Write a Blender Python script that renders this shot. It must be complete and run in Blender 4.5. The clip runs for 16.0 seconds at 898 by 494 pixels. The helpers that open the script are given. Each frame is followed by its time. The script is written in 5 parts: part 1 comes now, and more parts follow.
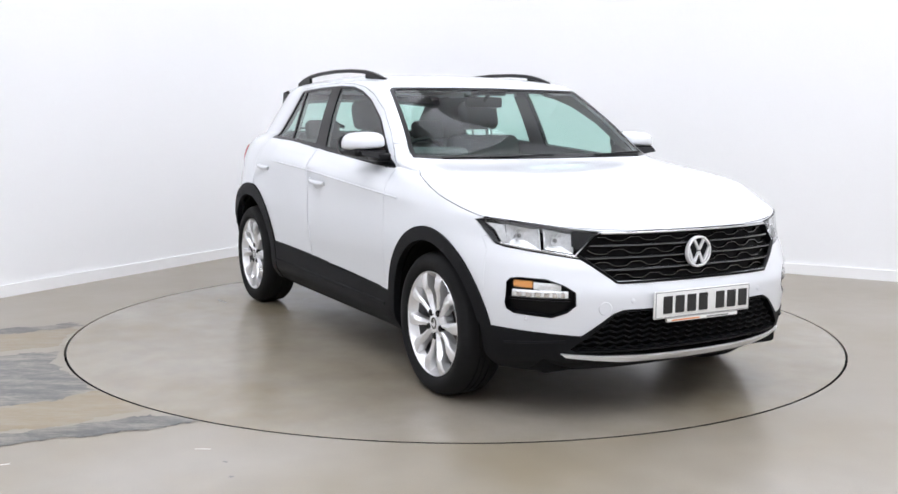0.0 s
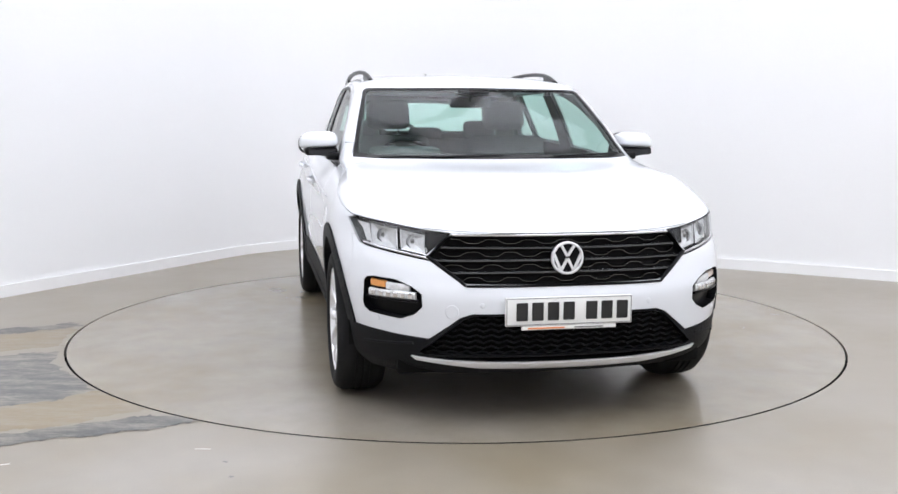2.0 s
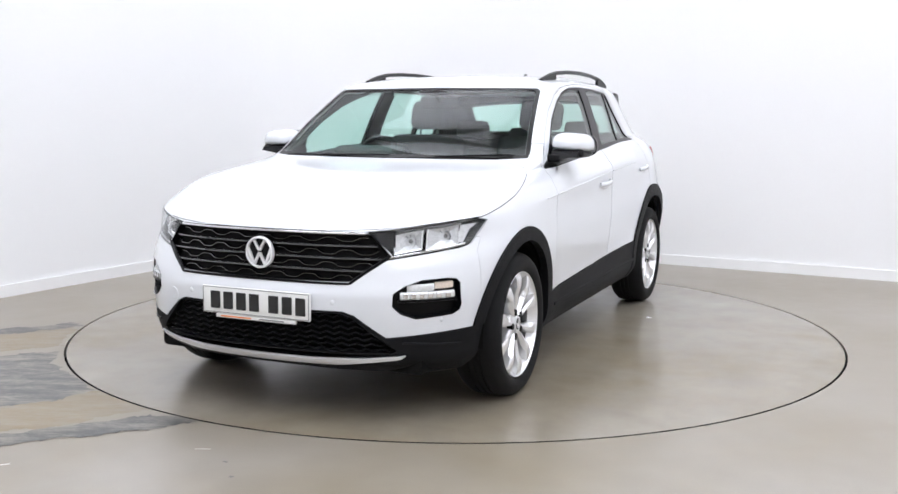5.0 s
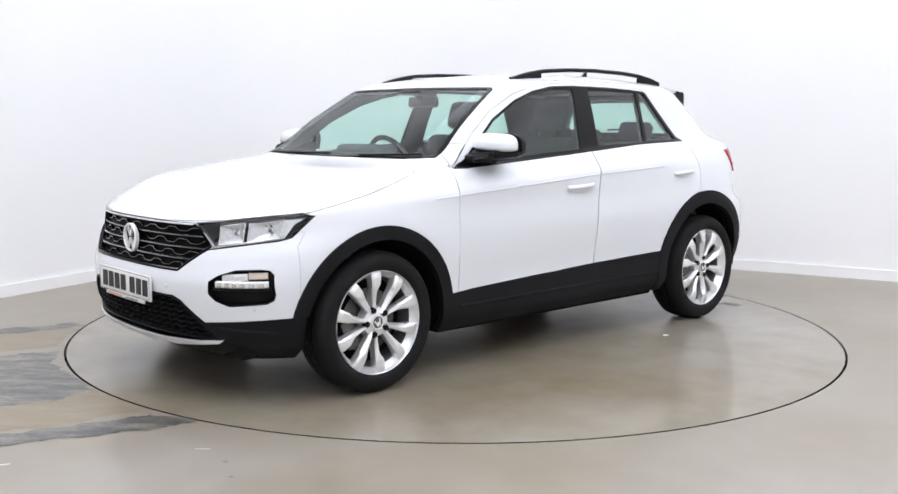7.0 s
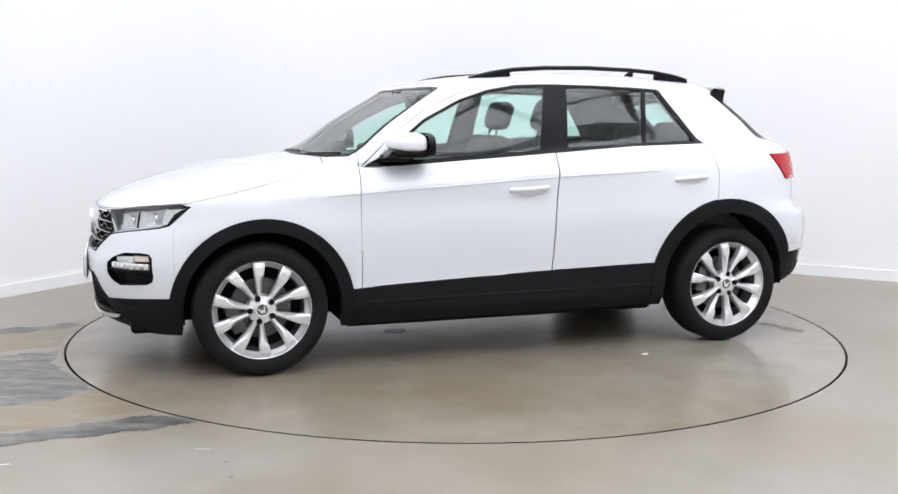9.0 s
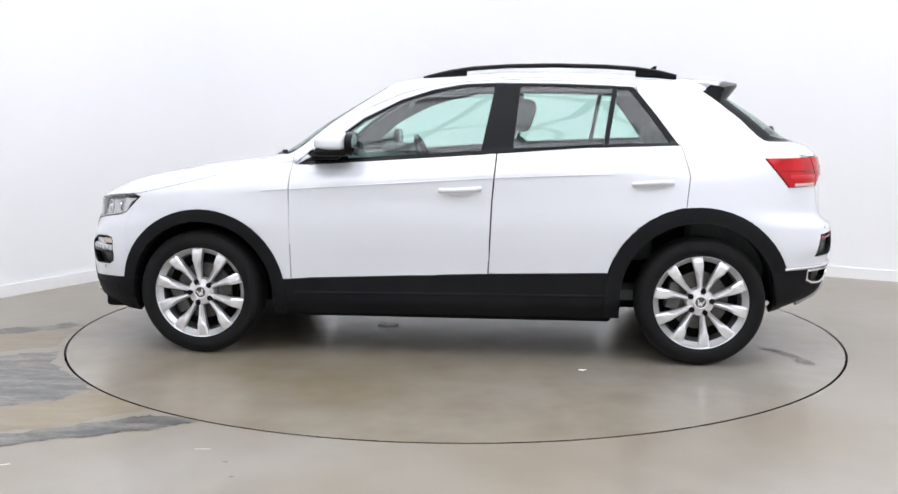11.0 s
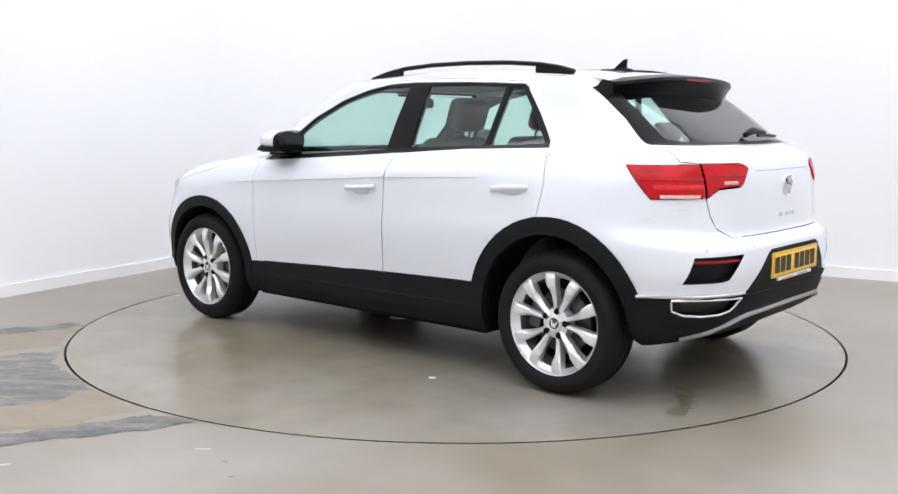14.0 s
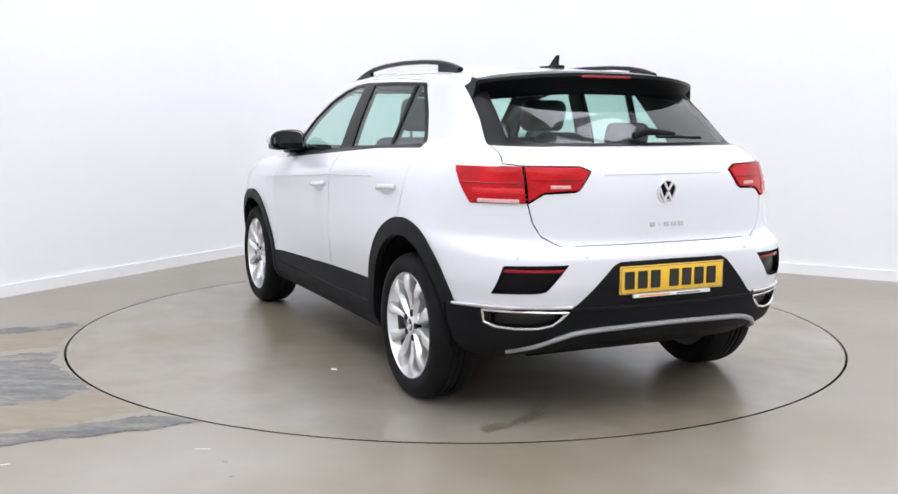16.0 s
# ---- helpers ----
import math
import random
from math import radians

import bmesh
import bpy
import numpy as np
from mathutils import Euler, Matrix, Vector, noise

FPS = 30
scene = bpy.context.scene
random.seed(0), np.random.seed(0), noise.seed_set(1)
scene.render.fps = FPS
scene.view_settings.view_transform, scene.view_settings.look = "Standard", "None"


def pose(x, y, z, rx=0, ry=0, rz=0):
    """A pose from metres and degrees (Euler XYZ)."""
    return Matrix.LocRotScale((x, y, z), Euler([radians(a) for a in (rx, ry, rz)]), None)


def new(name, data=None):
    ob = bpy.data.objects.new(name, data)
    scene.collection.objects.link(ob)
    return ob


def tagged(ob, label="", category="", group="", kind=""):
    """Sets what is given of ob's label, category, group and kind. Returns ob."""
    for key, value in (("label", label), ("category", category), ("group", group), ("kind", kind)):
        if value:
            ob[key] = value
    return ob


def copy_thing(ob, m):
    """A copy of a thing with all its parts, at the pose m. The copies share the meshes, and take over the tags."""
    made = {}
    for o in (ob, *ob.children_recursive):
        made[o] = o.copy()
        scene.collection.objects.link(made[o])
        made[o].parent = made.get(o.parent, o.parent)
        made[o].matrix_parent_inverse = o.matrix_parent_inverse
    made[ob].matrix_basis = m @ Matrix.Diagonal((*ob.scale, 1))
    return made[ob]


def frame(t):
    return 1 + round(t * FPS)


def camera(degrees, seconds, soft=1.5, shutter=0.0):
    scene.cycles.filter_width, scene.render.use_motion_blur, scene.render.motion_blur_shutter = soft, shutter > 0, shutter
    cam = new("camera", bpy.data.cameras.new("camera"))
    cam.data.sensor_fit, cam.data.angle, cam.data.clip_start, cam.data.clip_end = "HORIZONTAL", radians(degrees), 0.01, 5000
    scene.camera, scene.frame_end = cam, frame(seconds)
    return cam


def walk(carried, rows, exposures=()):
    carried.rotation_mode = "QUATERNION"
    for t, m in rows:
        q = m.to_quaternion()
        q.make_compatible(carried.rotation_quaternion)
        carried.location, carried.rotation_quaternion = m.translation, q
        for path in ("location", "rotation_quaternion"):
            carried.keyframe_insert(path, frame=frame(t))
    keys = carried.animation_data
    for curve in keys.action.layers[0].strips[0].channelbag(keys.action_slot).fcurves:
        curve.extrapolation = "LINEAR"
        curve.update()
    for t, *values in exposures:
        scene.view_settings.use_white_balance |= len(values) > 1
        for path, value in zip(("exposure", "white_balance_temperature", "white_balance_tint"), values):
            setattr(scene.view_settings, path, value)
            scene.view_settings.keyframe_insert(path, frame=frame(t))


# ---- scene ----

# ---------------------------------------------------------------- camera
cam = camera(48.9, 16.0)
STAND = pose(0, -5.881, 1.242, 90 - 7.436, 0, 0.382) @ pose(0, 0, 0, 0, 0, 0.307)
walk(cam, [(0, STAND), (16, STAND)], [(0, 0.0), (16, 0.0)])

# turn of the table, in degrees from the nose pointing at the camera
TURN_T = (0, 0.5, 1, 1.5, 2, 3, 4, 4.7, 7, 9, 12.5, 14, 16)
TURN_A = (-29.3, -27.25, -23.3, -18.05, -12.0, 0.0, 11.85, 20.1, 47.2, 70.85, 112.4, 130.1, 153.9)
AXLE = (1.278, 0.02)          # front axle on the table


def car_pose(t):
    a = -math.pi / 2 - radians(float(np.interp(t, TURN_T, TURN_A)))
    c, s = math.cos(a), math.sin(a)
    return pose(c * AXLE[0] - s * AXLE[1], s * AXLE[0] + c * AXLE[1], 0, 0, 0, math.degrees(a))


def table_pose(t):
    return pose(0, 0, 0, 0, 0, -90 - float(np.interp(t, TURN_T, TURN_A)))


# ---------------------------------------------------------------- world and light
world = bpy.data.worlds.new("world")
scene.world = world
world.use_nodes = True
wn = world.node_tree.nodes
sky = wn.new("ShaderNodeTexSky")
sky.sky_type, sky.sun_disc = "NISHITA", False
sky.sun_elevation, sky.sun_rotation = radians(40), radians(120)
world.node_tree.links.new(sky.outputs[0], wn["Background"].inputs[0])
wn["Background"].inputs[1].default_value = 0.05
LAMP_GLOW = 3.02              # strength of the ceiling panels


# ---------------------------------------------------------------- materials
def material(name, colour, rough=0.5, metal=0.0, coat=0.0, vary=0.0, scale=8.0, bump=0.0, fine=120.0, emit=0.0, spec=0.5):
    m = bpy.data.materials.new(name)
    m.use_nodes = True
    nt = m.node_tree
    n, ln = nt.nodes, nt.links
    b = n["Principled BSDF"]
    b.inputs["Base Color"].default_value = (*colour, 1)
    b.inputs["Roughness"].default_value = rough
    b.inputs["Metallic"].default_value = metal
    b.inputs["Coat Weight"].default_value = coat
    b.inputs["Coat Roughness"].default_value = 0.04
    b.inputs["Specular IOR Level"].default_value = spec
    if emit:
        b.inputs["Emission Color"].default_value = (*colour, 1)
        b.inputs["Emission Strength"].default_value = emit
    if vary or bump:
        tc = n.new("ShaderNodeTexCoord")
        big = n.new("ShaderNodeTexNoise")
        big.inputs["Scale"].default_value = scale
        big.inputs["Detail"].default_value = 6
        small = n.new("ShaderNodeTexNoise")
        small.inputs["Scale"].default_value = fine
        small.inputs["Detail"].default_value = 3
        for q in (big, small):
            ln.new(tc.outputs["Object"], q.inputs["Vector"])
        mix = n.new("ShaderNodeMix")
        mix.data_type = "FLOAT"
        mix.inputs[0].default_value = 0.4
        ln.new(big.outputs["Fac"], mix.inputs[2])
        ln.new(small.outputs["Fac"], mix.inputs[3])
        ramp = n.new("ShaderNodeMapRange")
        ramp.inputs["From Min"].default_value, ramp.inputs["From Max"].default_value = 0.3, 0.7
        ramp.inputs["To Min"].default_value, ramp.inputs["To Max"].default_value = 1 - vary, 1 + vary
        ln.new(mix.outputs[0], ramp.inputs["Value"])
        mul = n.new("ShaderNodeVectorMath")
        mul.operation = "SCALE"
        mul.inputs[0].default_value = colour
        ln.new(ramp.outputs[0], mul.inputs["Scale"])
        ln.new(mul.outputs[0], b.inputs["Base Color"])
        if bump:
            bp = n.new("ShaderNodeBump")
            bp.inputs["Strength"].default_value, bp.inputs["Distance"].default_value = bump, 0.002
            ln.new(small.outputs["Fac"], bp.inputs["Height"])
            ln.new(bp.outputs[0], b.inputs["Normal"])
    return m


def glass(name, tint, base=0.022, rough=0.02, power=4.2):
    m = bpy.data.materials.new(name)
    m.use_nodes = True
    n, ln = m.node_tree.nodes, m.node_tree.links
    n.remove(n["Principled BSDF"])
    t = n.new("ShaderNodeBsdfTransparent")
    t.inputs[0].default_value = (*tint, 1)
    g = n.new("ShaderNodeBsdfGlossy")
    g.inputs["Roughness"].default_value = rough
    lw = n.new("ShaderNodeLayerWeight")
    lw.inputs["Blend"].default_value = 0.5
    pw = n.new("ShaderNodeMath")
    pw.operation, pw.inputs[1].default_value = "POWER", power
    f = n.new("ShaderNodeMath")
    f.operation, f.inputs[1].default_value, f.inputs[2].default_value = "MULTIPLY_ADD", 0.85, base
    f.use_clamp = True
    ln.new(lw.outputs["Facing"], pw.inputs[0])
    ln.new(pw.outputs[0], f.inputs[0])
    mx = n.new("ShaderNodeMixShader")
    ln.new(f.outputs[0], mx.inputs[0])
    ln.new(t.outputs[0], mx.inputs[1])
    ln.new(g.outputs[0], mx.inputs[2])
    ln.new(mx.outputs[0], n["Material Output"].inputs[0])
    return m


PAINT = material("white_paint", (0.692, 0.710, 0.742), 0.35, coat=1.0, vary=0.012, scale=3, fine=900)
BLACK = material("black_textured_plastic", (0.007, 0.0075, 0.009), 0.6, vary=0.3, scale=5, bump=0.25, fine=700, spec=0.15)
SATIN = material("satin_black_plastic", (0.004, 0.004, 0.005), 0.3, vary=0.1, scale=6, spec=0.16)
DARK = material("dark_inner_metal", (0.006, 0.006, 0.006), 0.9, vary=0.3, scale=6, spec=0.1)
TRIM = material("interior_grey_trim", (0.085, 0.092, 0.092), 0.8, vary=0.2, scale=20, bump=0.2, fine=500)
LINING = material("pale_roof_lining", (0.26, 0.26, 0.25), 0.9, vary=0.05, scale=20)
CLOTH = material("dark_seat_cloth", (0.055, 0.060, 0.062), 0.9, vary=0.25, scale=30, bump=0.5, fine=600)
RUBBER = material("tyre_rubber", (0.007, 0.007, 0.0075), 0.75, vary=0.3, scale=9, bump=0.3, fine=300, spec=0.2)
ALLOY = material("silver_alloy", (0.80, 0.80, 0.81), 0.34, metal=0.75, vary=0.05, scale=10, fine=600)
CHROME = material("chrome", (0.75, 0.75, 0.76), 0.12, metal=1.0)
SILVER = material("silver_painted_plastic", (0.74, 0.74, 0.75), 0.32, metal=0.4, vary=0.05, scale=10)
STEEL = material("brake_steel", (0.13, 0.125, 0.12), 0.5, metal=0.9, vary=0.3, scale=40)
RED = material("red_lamp_plastic", (0.46, 0.006, 0.010), 0.16, vary=0.35, scale=9, spec=0.22)
RED_DARK = material("dark_red_plastic", (0.25, 0.01, 0.015), 0.2)
AMBER = material("amber_plastic", (0.75, 0.33, 0.10), 0.25)
# Left indicator: its paler look at other viewing angles is put into the colour.
AMBER_PALE = material("view_paled_amber_plastic", (0.70, 0.60, 0.52), 0.25, vary=0.1, scale=60)
LENS_PINK = material("clear_lens_over_red", (0.70, 0.42, 0.40), 0.2, vary=0.2, scale=80)
LAMP_CLEAR = material("clear_lamp_facets", (0.72, 0.73, 0.74), 0.2, metal=0.3, vary=0.15, scale=60)
LAMP_GREY = material("grey_lamp_housing", (0.16, 0.165, 0.17), 0.25, metal=0.3, vary=0.2, scale=40)
# Rim alloy made darker: the shade between the spokes is in this colour.
BARREL = material("rim_barrel_painted_shade", (0.20, 0.20, 0.205), 0.5, metal=0.6, vary=0.1, scale=20)
PLATE_WHITE = material("white_plate", (0.78, 0.78, 0.76), 0.35, vary=0.02, scale=30)
PLATE_YELLOW = material("yellow_plate", (0.85, 0.52, 0.04), 0.35, vary=0.02, scale=30)
BADGE = material("bright_silver_emblem", (0.80, 0.80, 0.81), 0.3, metal=0.3)
# Greyer than SLAT: the reflection along the straight slats is put into the colour.
SLAT_HIGHLIGHT = material("slat_painted_highlight", (0.045, 0.046, 0.05), 0.22, spec=0.7, coat=1.0)
SLAT = material("gloss_black_slat", (0.009, 0.009, 0.010), 0.16, spec=0.7, coat=1.0)
RED_BRIGHT = material("bright_red_plastic", (0.64, 0.020, 0.028), 0.2, vary=0.1, scale=40)
DARK_MIRROR = material("dark_mirror_glass", (0.10, 0.105, 0.11), 0.08, metal=0.8)
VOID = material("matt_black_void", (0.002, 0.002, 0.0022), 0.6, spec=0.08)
GREY_TRIM = material("grey_painted_trim", (0.30, 0.30, 0.31), 0.35, metal=0.3)
INK = material("black_ink", (0.012, 0.012, 0.012), 0.5)
INK_ORANGE = material("orange_ink", (0.75, 0.25, 0.08), 0.5)
INK_GREY = material("grey_ink", (0.2, 0.2, 0.2), 0.5)
SCREEN = glass("sloping_screen_glass", (0.72, 0.90, 0.85), 0.022, power=4.6)
GLASS = glass("tinted_window_glass", (0.72, 0.915, 0.855), 0.075)
LENS = glass("clear_lamp_lens", (0.97, 0.975, 0.98), 0.04)
WALL = material("white_painted_wall", (0.845, 0.847, 0.855), 0.75, vary=0.012, scale=0.7, bump=0.05, fine=90)
SKIRT = material("white_gloss_skirting", (0.86, 0.86, 0.86), 0.35, vary=0.01, scale=4)
PANEL = material("ceiling_panel_light", (0.912, 0.932, 1.0), 0.5, emit=LAMP_GLOW)
GAP = material("dark_gap", (0.008, 0.0075, 0.007), 0.9, spec=0.1)


def floor_material(name, seed, patches):
    """Worn grey-beige painted concrete with broad cloudy stains and fine speckle."""
    m = bpy.data.materials.new(name)
    m.use_nodes = True
    n, ln = m.node_tree.nodes, m.node_tree.links
    b = n["Principled BSDF"]
    b.inputs["Specular IOR Level"].default_value = 0.95
    tc = n.new("ShaderNodeTexCoord")
    mp = n.new("ShaderNodeMapping")
    mp.inputs["Location"].default_value = (seed, seed * 0.7, 0)
    ln.new(tc.outputs["Object"], mp.inputs[0])

    def noise_tex(scale, detail, rough=0.6, stretch=None):
        q = n.new("ShaderNodeTexNoise")
        q.inputs["Scale"].default_value, q.inputs["Detail"].default_value, q.inputs["Roughness"].default_value = scale, detail, rough
        ln.new(mp.outputs[0], q.inputs["Vector"])
        return q
    cloud, mid, fine = noise_tex(0.7, 4), noise_tex(5, 6), noise_tex(160, 3)
    r = n.new("ShaderNodeValToRGB")
    r.color_ramp.elements[0].position, r.color_ramp.elements[1].position = 0.3, 0.72
    r.color_ramp.elements[0].color = (0.205, 0.170, 0.115, 1)
    r.color_ramp.elements[1].color = (0.280, 0.256, 0.220, 1)
    ln.new(cloud.outputs["Fac"], r.inputs[0])
    r2 = n.new("ShaderNodeMapRange")
    r2.inputs["From Min"].default_value, r2.inputs["From Max"].default_value = 0.3, 0.7
    r2.inputs["To Min"].default_value, r2.inputs["To Max"].default_value = 0.93, 1.07
    ln.new(mid.outputs["Fac"], r2.inputs["Value"])
    r3 = n.new("ShaderNodeMapRange")
    r3.inputs["From Min"].default_value, r3.inputs["From Max"].default_value = 0.3, 0.7
    r3.inputs["To Min"].default_value, r3.inputs["To Max"].default_value = 0.96, 1.04
    ln.new(fine.outputs["Fac"], r3.inputs["Value"])
    k = n.new("ShaderNodeMath")
    k.operation = "MULTIPLY"
    ln.new(r2.outputs[0], k.inputs[0])
    ln.new(r3.outputs[0], k.inputs[1])
    mul = n.new("ShaderNodeVectorMath")
    mul.operation = "SCALE"
    ln.new(r.outputs[0], mul.inputs[0])
    ln.new(k.outputs[0], mul.inputs["Scale"])
    ln.new(mul.outputs[0], b.inputs["Base Color"])
    rr = n.new("ShaderNodeMapRange")
    rr.inputs["To Min"].default_value, rr.inputs["To Max"].default_value = (0.22, 0.29) if patches else (0.26, 0.42)
    ln.new(mid.outputs["Fac"], rr.inputs["Value"])
    ln.new(rr.outputs[0], b.inputs["Roughness"])
    bp = n.new("ShaderNodeBump")
    bp.inputs["Strength"].default_value, bp.inputs["Distance"].default_value = 0.03, 0.002
    ln.new(mid.outputs["Fac"], bp.inputs["Height"])
    if not patches:
        ln.new(bp.outputs[0], b.inputs["Normal"])
    return m


FLOOR = floor_material("grey_painted_concrete", 3.1, False)
TABLE = floor_material("grey_painted_steel_deck", 11.7, True)


def worn_material(name, light, dark, low, high, seed):
    """Two coats of floor paint, one rubbed through the other in long streaks."""
    m = bpy.data.materials.new(name)
    m.use_nodes = True
    n, ln = m.node_tree.nodes, m.node_tree.links
    b = n["Principled BSDF"]
    tc = n.new("ShaderNodeTexCoord")
    mp = n.new("ShaderNodeMapping")
    mp.inputs["Location"].default_value = (seed, 0, 0)
    mp.inputs["Rotation"].default_value = (0, 0, radians(-24))
    mp.inputs["Scale"].default_value = (1.0, 3.4, 1)
    ln.new(tc.outputs["Object"], mp.inputs[0])
    facs = []
    for scale, detail in ((3.4, 10), (24, 8)):
        q = n.new("ShaderNodeTexNoise")
        q.inputs["Scale"].default_value, q.inputs["Detail"].default_value, q.inputs["Roughness"].default_value = scale, detail, 0.68
        ln.new(mp.outputs[0], q.inputs["Vector"])
        facs.append(q)
    mix = n.new("ShaderNodeMix")
    mix.data_type = "FLOAT"
    mix.inputs[0].default_value = 0.35
    ln.new(facs[0].outputs["Fac"], mix.inputs[2])
    ln.new(facs[1].outputs["Fac"], mix.inputs[3])
    r = n.new("ShaderNodeValToRGB")
    r.color_ramp.elements[0].position, r.color_ramp.elements[1].position = low, high
    r.color_ramp.elements[0].color, r.color_ramp.elements[1].color = (*dark, 1), (*light, 1)
    ln.new(mix.outputs[0], r.inputs[0])
    ln.new(r.outputs[0], b.inputs["Base Color"])
    b.inputs["Roughness"].default_value = 0.36
    b.inputs["Specular IOR Level"].default_value = 0.8
    return m


STAIN_DARK = worn_material("scuffed_dark_floor_paint", (0.225, 0.207, 0.175), (0.058, 0.059, 0.061), 0.44, 0.585, 2.0)
STAIN_STRIP = worn_material("dark_rubbed_strip", (0.225, 0.207, 0.175), (0.045, 0.045, 0.046), 0.44, 0.60, 9.0)
STAIN_OLIVE = worn_material("olive_scuff", (0.215, 0.190, 0.142), (0.120, 0.104, 0.066), 0.42, 0.62, 7.0)
STAIN_TAN = worn_material("worn_tan_floor_paint", (0.245, 0.214, 0.165), (0.205, 0.155, 0.084), 0.42, 0.62, 5.0)


# ---------------------------------------------------------------- helpers
def thing(name, label, category, group=""):
    return tagged(new(name), label, category, group)


def to_object(name, bm, mat, parent=None, label="", smooth=True):
    me = bpy.data.meshes.new(name)
    bm.normal_update()
    bm.to_mesh(me)
    bm.free()
    me.materials.append(mat)
    if smooth:
        me.polygons.foreach_set("use_smooth", [True] * len(me.polygons))
        me.set_sharp_from_angle(angle=radians(35))
    ob = new(name, me)
    if parent:
        ob.parent = parent
    if label:
        ob["label"] = label
    return ob


def part(name, bm, mat, parent, label="", smooth=True):
    return to_object(name, bm, mat, parent, label, smooth)


def box(bm, x0, x1, y0, y1, z0, z1, bevel=0.0, m=None, seg=2):
    r = bmesh.ops.create_cube(bm, size=1)
    vs = r["verts"]
    for v in vs:
        v.co = Vector((x0 + (v.co.x + .5) * (x1 - x0), y0 + (v.co.y + .5) * (y1 - y0), z0 + (v.co.z + .5) * (z1 - z0)))
    if bevel:
        es = list({e for v in vs for e in v.link_edges})
        vs = bmesh.ops.bevel(bm, geom=es, offset=bevel, segments=seg, affect="EDGES", profile=0.5)["verts"]
        vs = list({v for v in vs})
    if m is not None:
        done = set()
        todo = list(vs)
        while todo:
            v = todo.pop()
            if v in done:
                continue
            done.add(v)
            todo += [e.other_vert(v) for e in v.link_edges]
        bmesh.ops.transform(bm, matrix=m, verts=list(done))
    return bm


def lathe(bm, profile, axis="y", n=48, closed=False):
    """Turn a profile of (radius, along) about an axis."""
    rings = []
    for r, a in profile:
        ring = []
        for i in range(n):
            t = 2 * math.pi * i / n
            c, s = r * math.cos(t), r * math.sin(t)
            ring.append(bm.verts.new({"y": (c, a, s), "z": (c, s, a), "x": (a, c, s)}[axis]))
        rings.append(ring)
    pairs = list(zip(rings, rings[1:])) + ([(rings[-1], rings[0])] if closed else [])
    for p, q in pairs:
        for i in range(n):
            j = (i + 1) % n
            bm.faces.new((p[i], p[j], q[j], q[i]))
    bmesh.ops.recalc_face_normals(bm, faces=bm.faces[:])
    return bm


def tube(bm, pts, r, n=8, ry=None, cap=True):
    """A round or oval bar along points."""
    pts = [Vector(p) for p in pts]
    rings = []
    for i, p in enumerate(pts):
        d = (pts[min(i + 1, len(pts) - 1)] - pts[max(i - 1, 0)]).normalized()
        side = d.cross(Vector((0, 0, 1)))
        side = side.normalized() if side.length > 1e-4 else Vector((1, 0, 0))
        up = side.cross(d).normalized()
        k = r[i] if isinstance(r, (list, tuple)) else r
        k2 = ry if ry else k
        rings.append([bm.verts.new(p + side * math.cos(2 * math.pi * j / n) * k + up * math.sin(2 * math.pi * j / n) * k2) for j in range(n)])
    for a, b in zip(rings, rings[1:]):
        for j in range(n):
            bm.faces.new((a[j], a[(j + 1) % n], b[(j + 1) % n], b[j]))
    if cap:
        bm.faces.new(rings[0][::-1])
        bm.faces.new(rings[-1])
    bmesh.ops.recalc_face_normals(bm, faces=bm.faces[:])
    return bm


def prism(bm, outline, depth, place):
    """A flat outline (a, b) given depth, put in place by a function (a, b, d) -> point."""
    lo = [bm.verts.new(place(a, b, 0)) for a, b in outline]
    hi = [bm.verts.new(place(a, b, depth)) for a, b in outline]
    k = len(outline)
    bm.faces.new(lo[::-1])
    bm.faces.new(hi)
    for i in range(k):
        bm.faces.new((lo[i], lo[(i + 1) % k], hi[(i + 1) % k], hi[i]))
    bmesh.ops.recalc_face_normals(bm, faces=bm.faces[:])
    return bm


# ---------------------------------------------------------------- room
D1, D2 = Vector((0.473, 0.881, 0)), Vector((0.881, -0.473, 0))
CORNER = Vector((-1.27, 4.25, 0))
ROOM_A, ROOM_B, ROOM_H, COVE = 13.5, 12.5, 5.8, 1.6
DISC_R = 2.209


def room_outline():
    """Corner points of the room, going round, with one rounded corner."""
    c = CORNER
    pts = [c - D1 * ROOM_A, ]
    mid = c - D1 * COVE + D2 * COVE
    arc = []
    for i in range(17):
        t = math.pi / 2 * i / 16
        arc.append(mid - D2 * COVE * math.cos(t) + D1 * COVE * math.sin(t))
    return pts + arc + [c + D2 * ROOM_B, c + D2 * ROOM_B - D1 * ROOM_A]


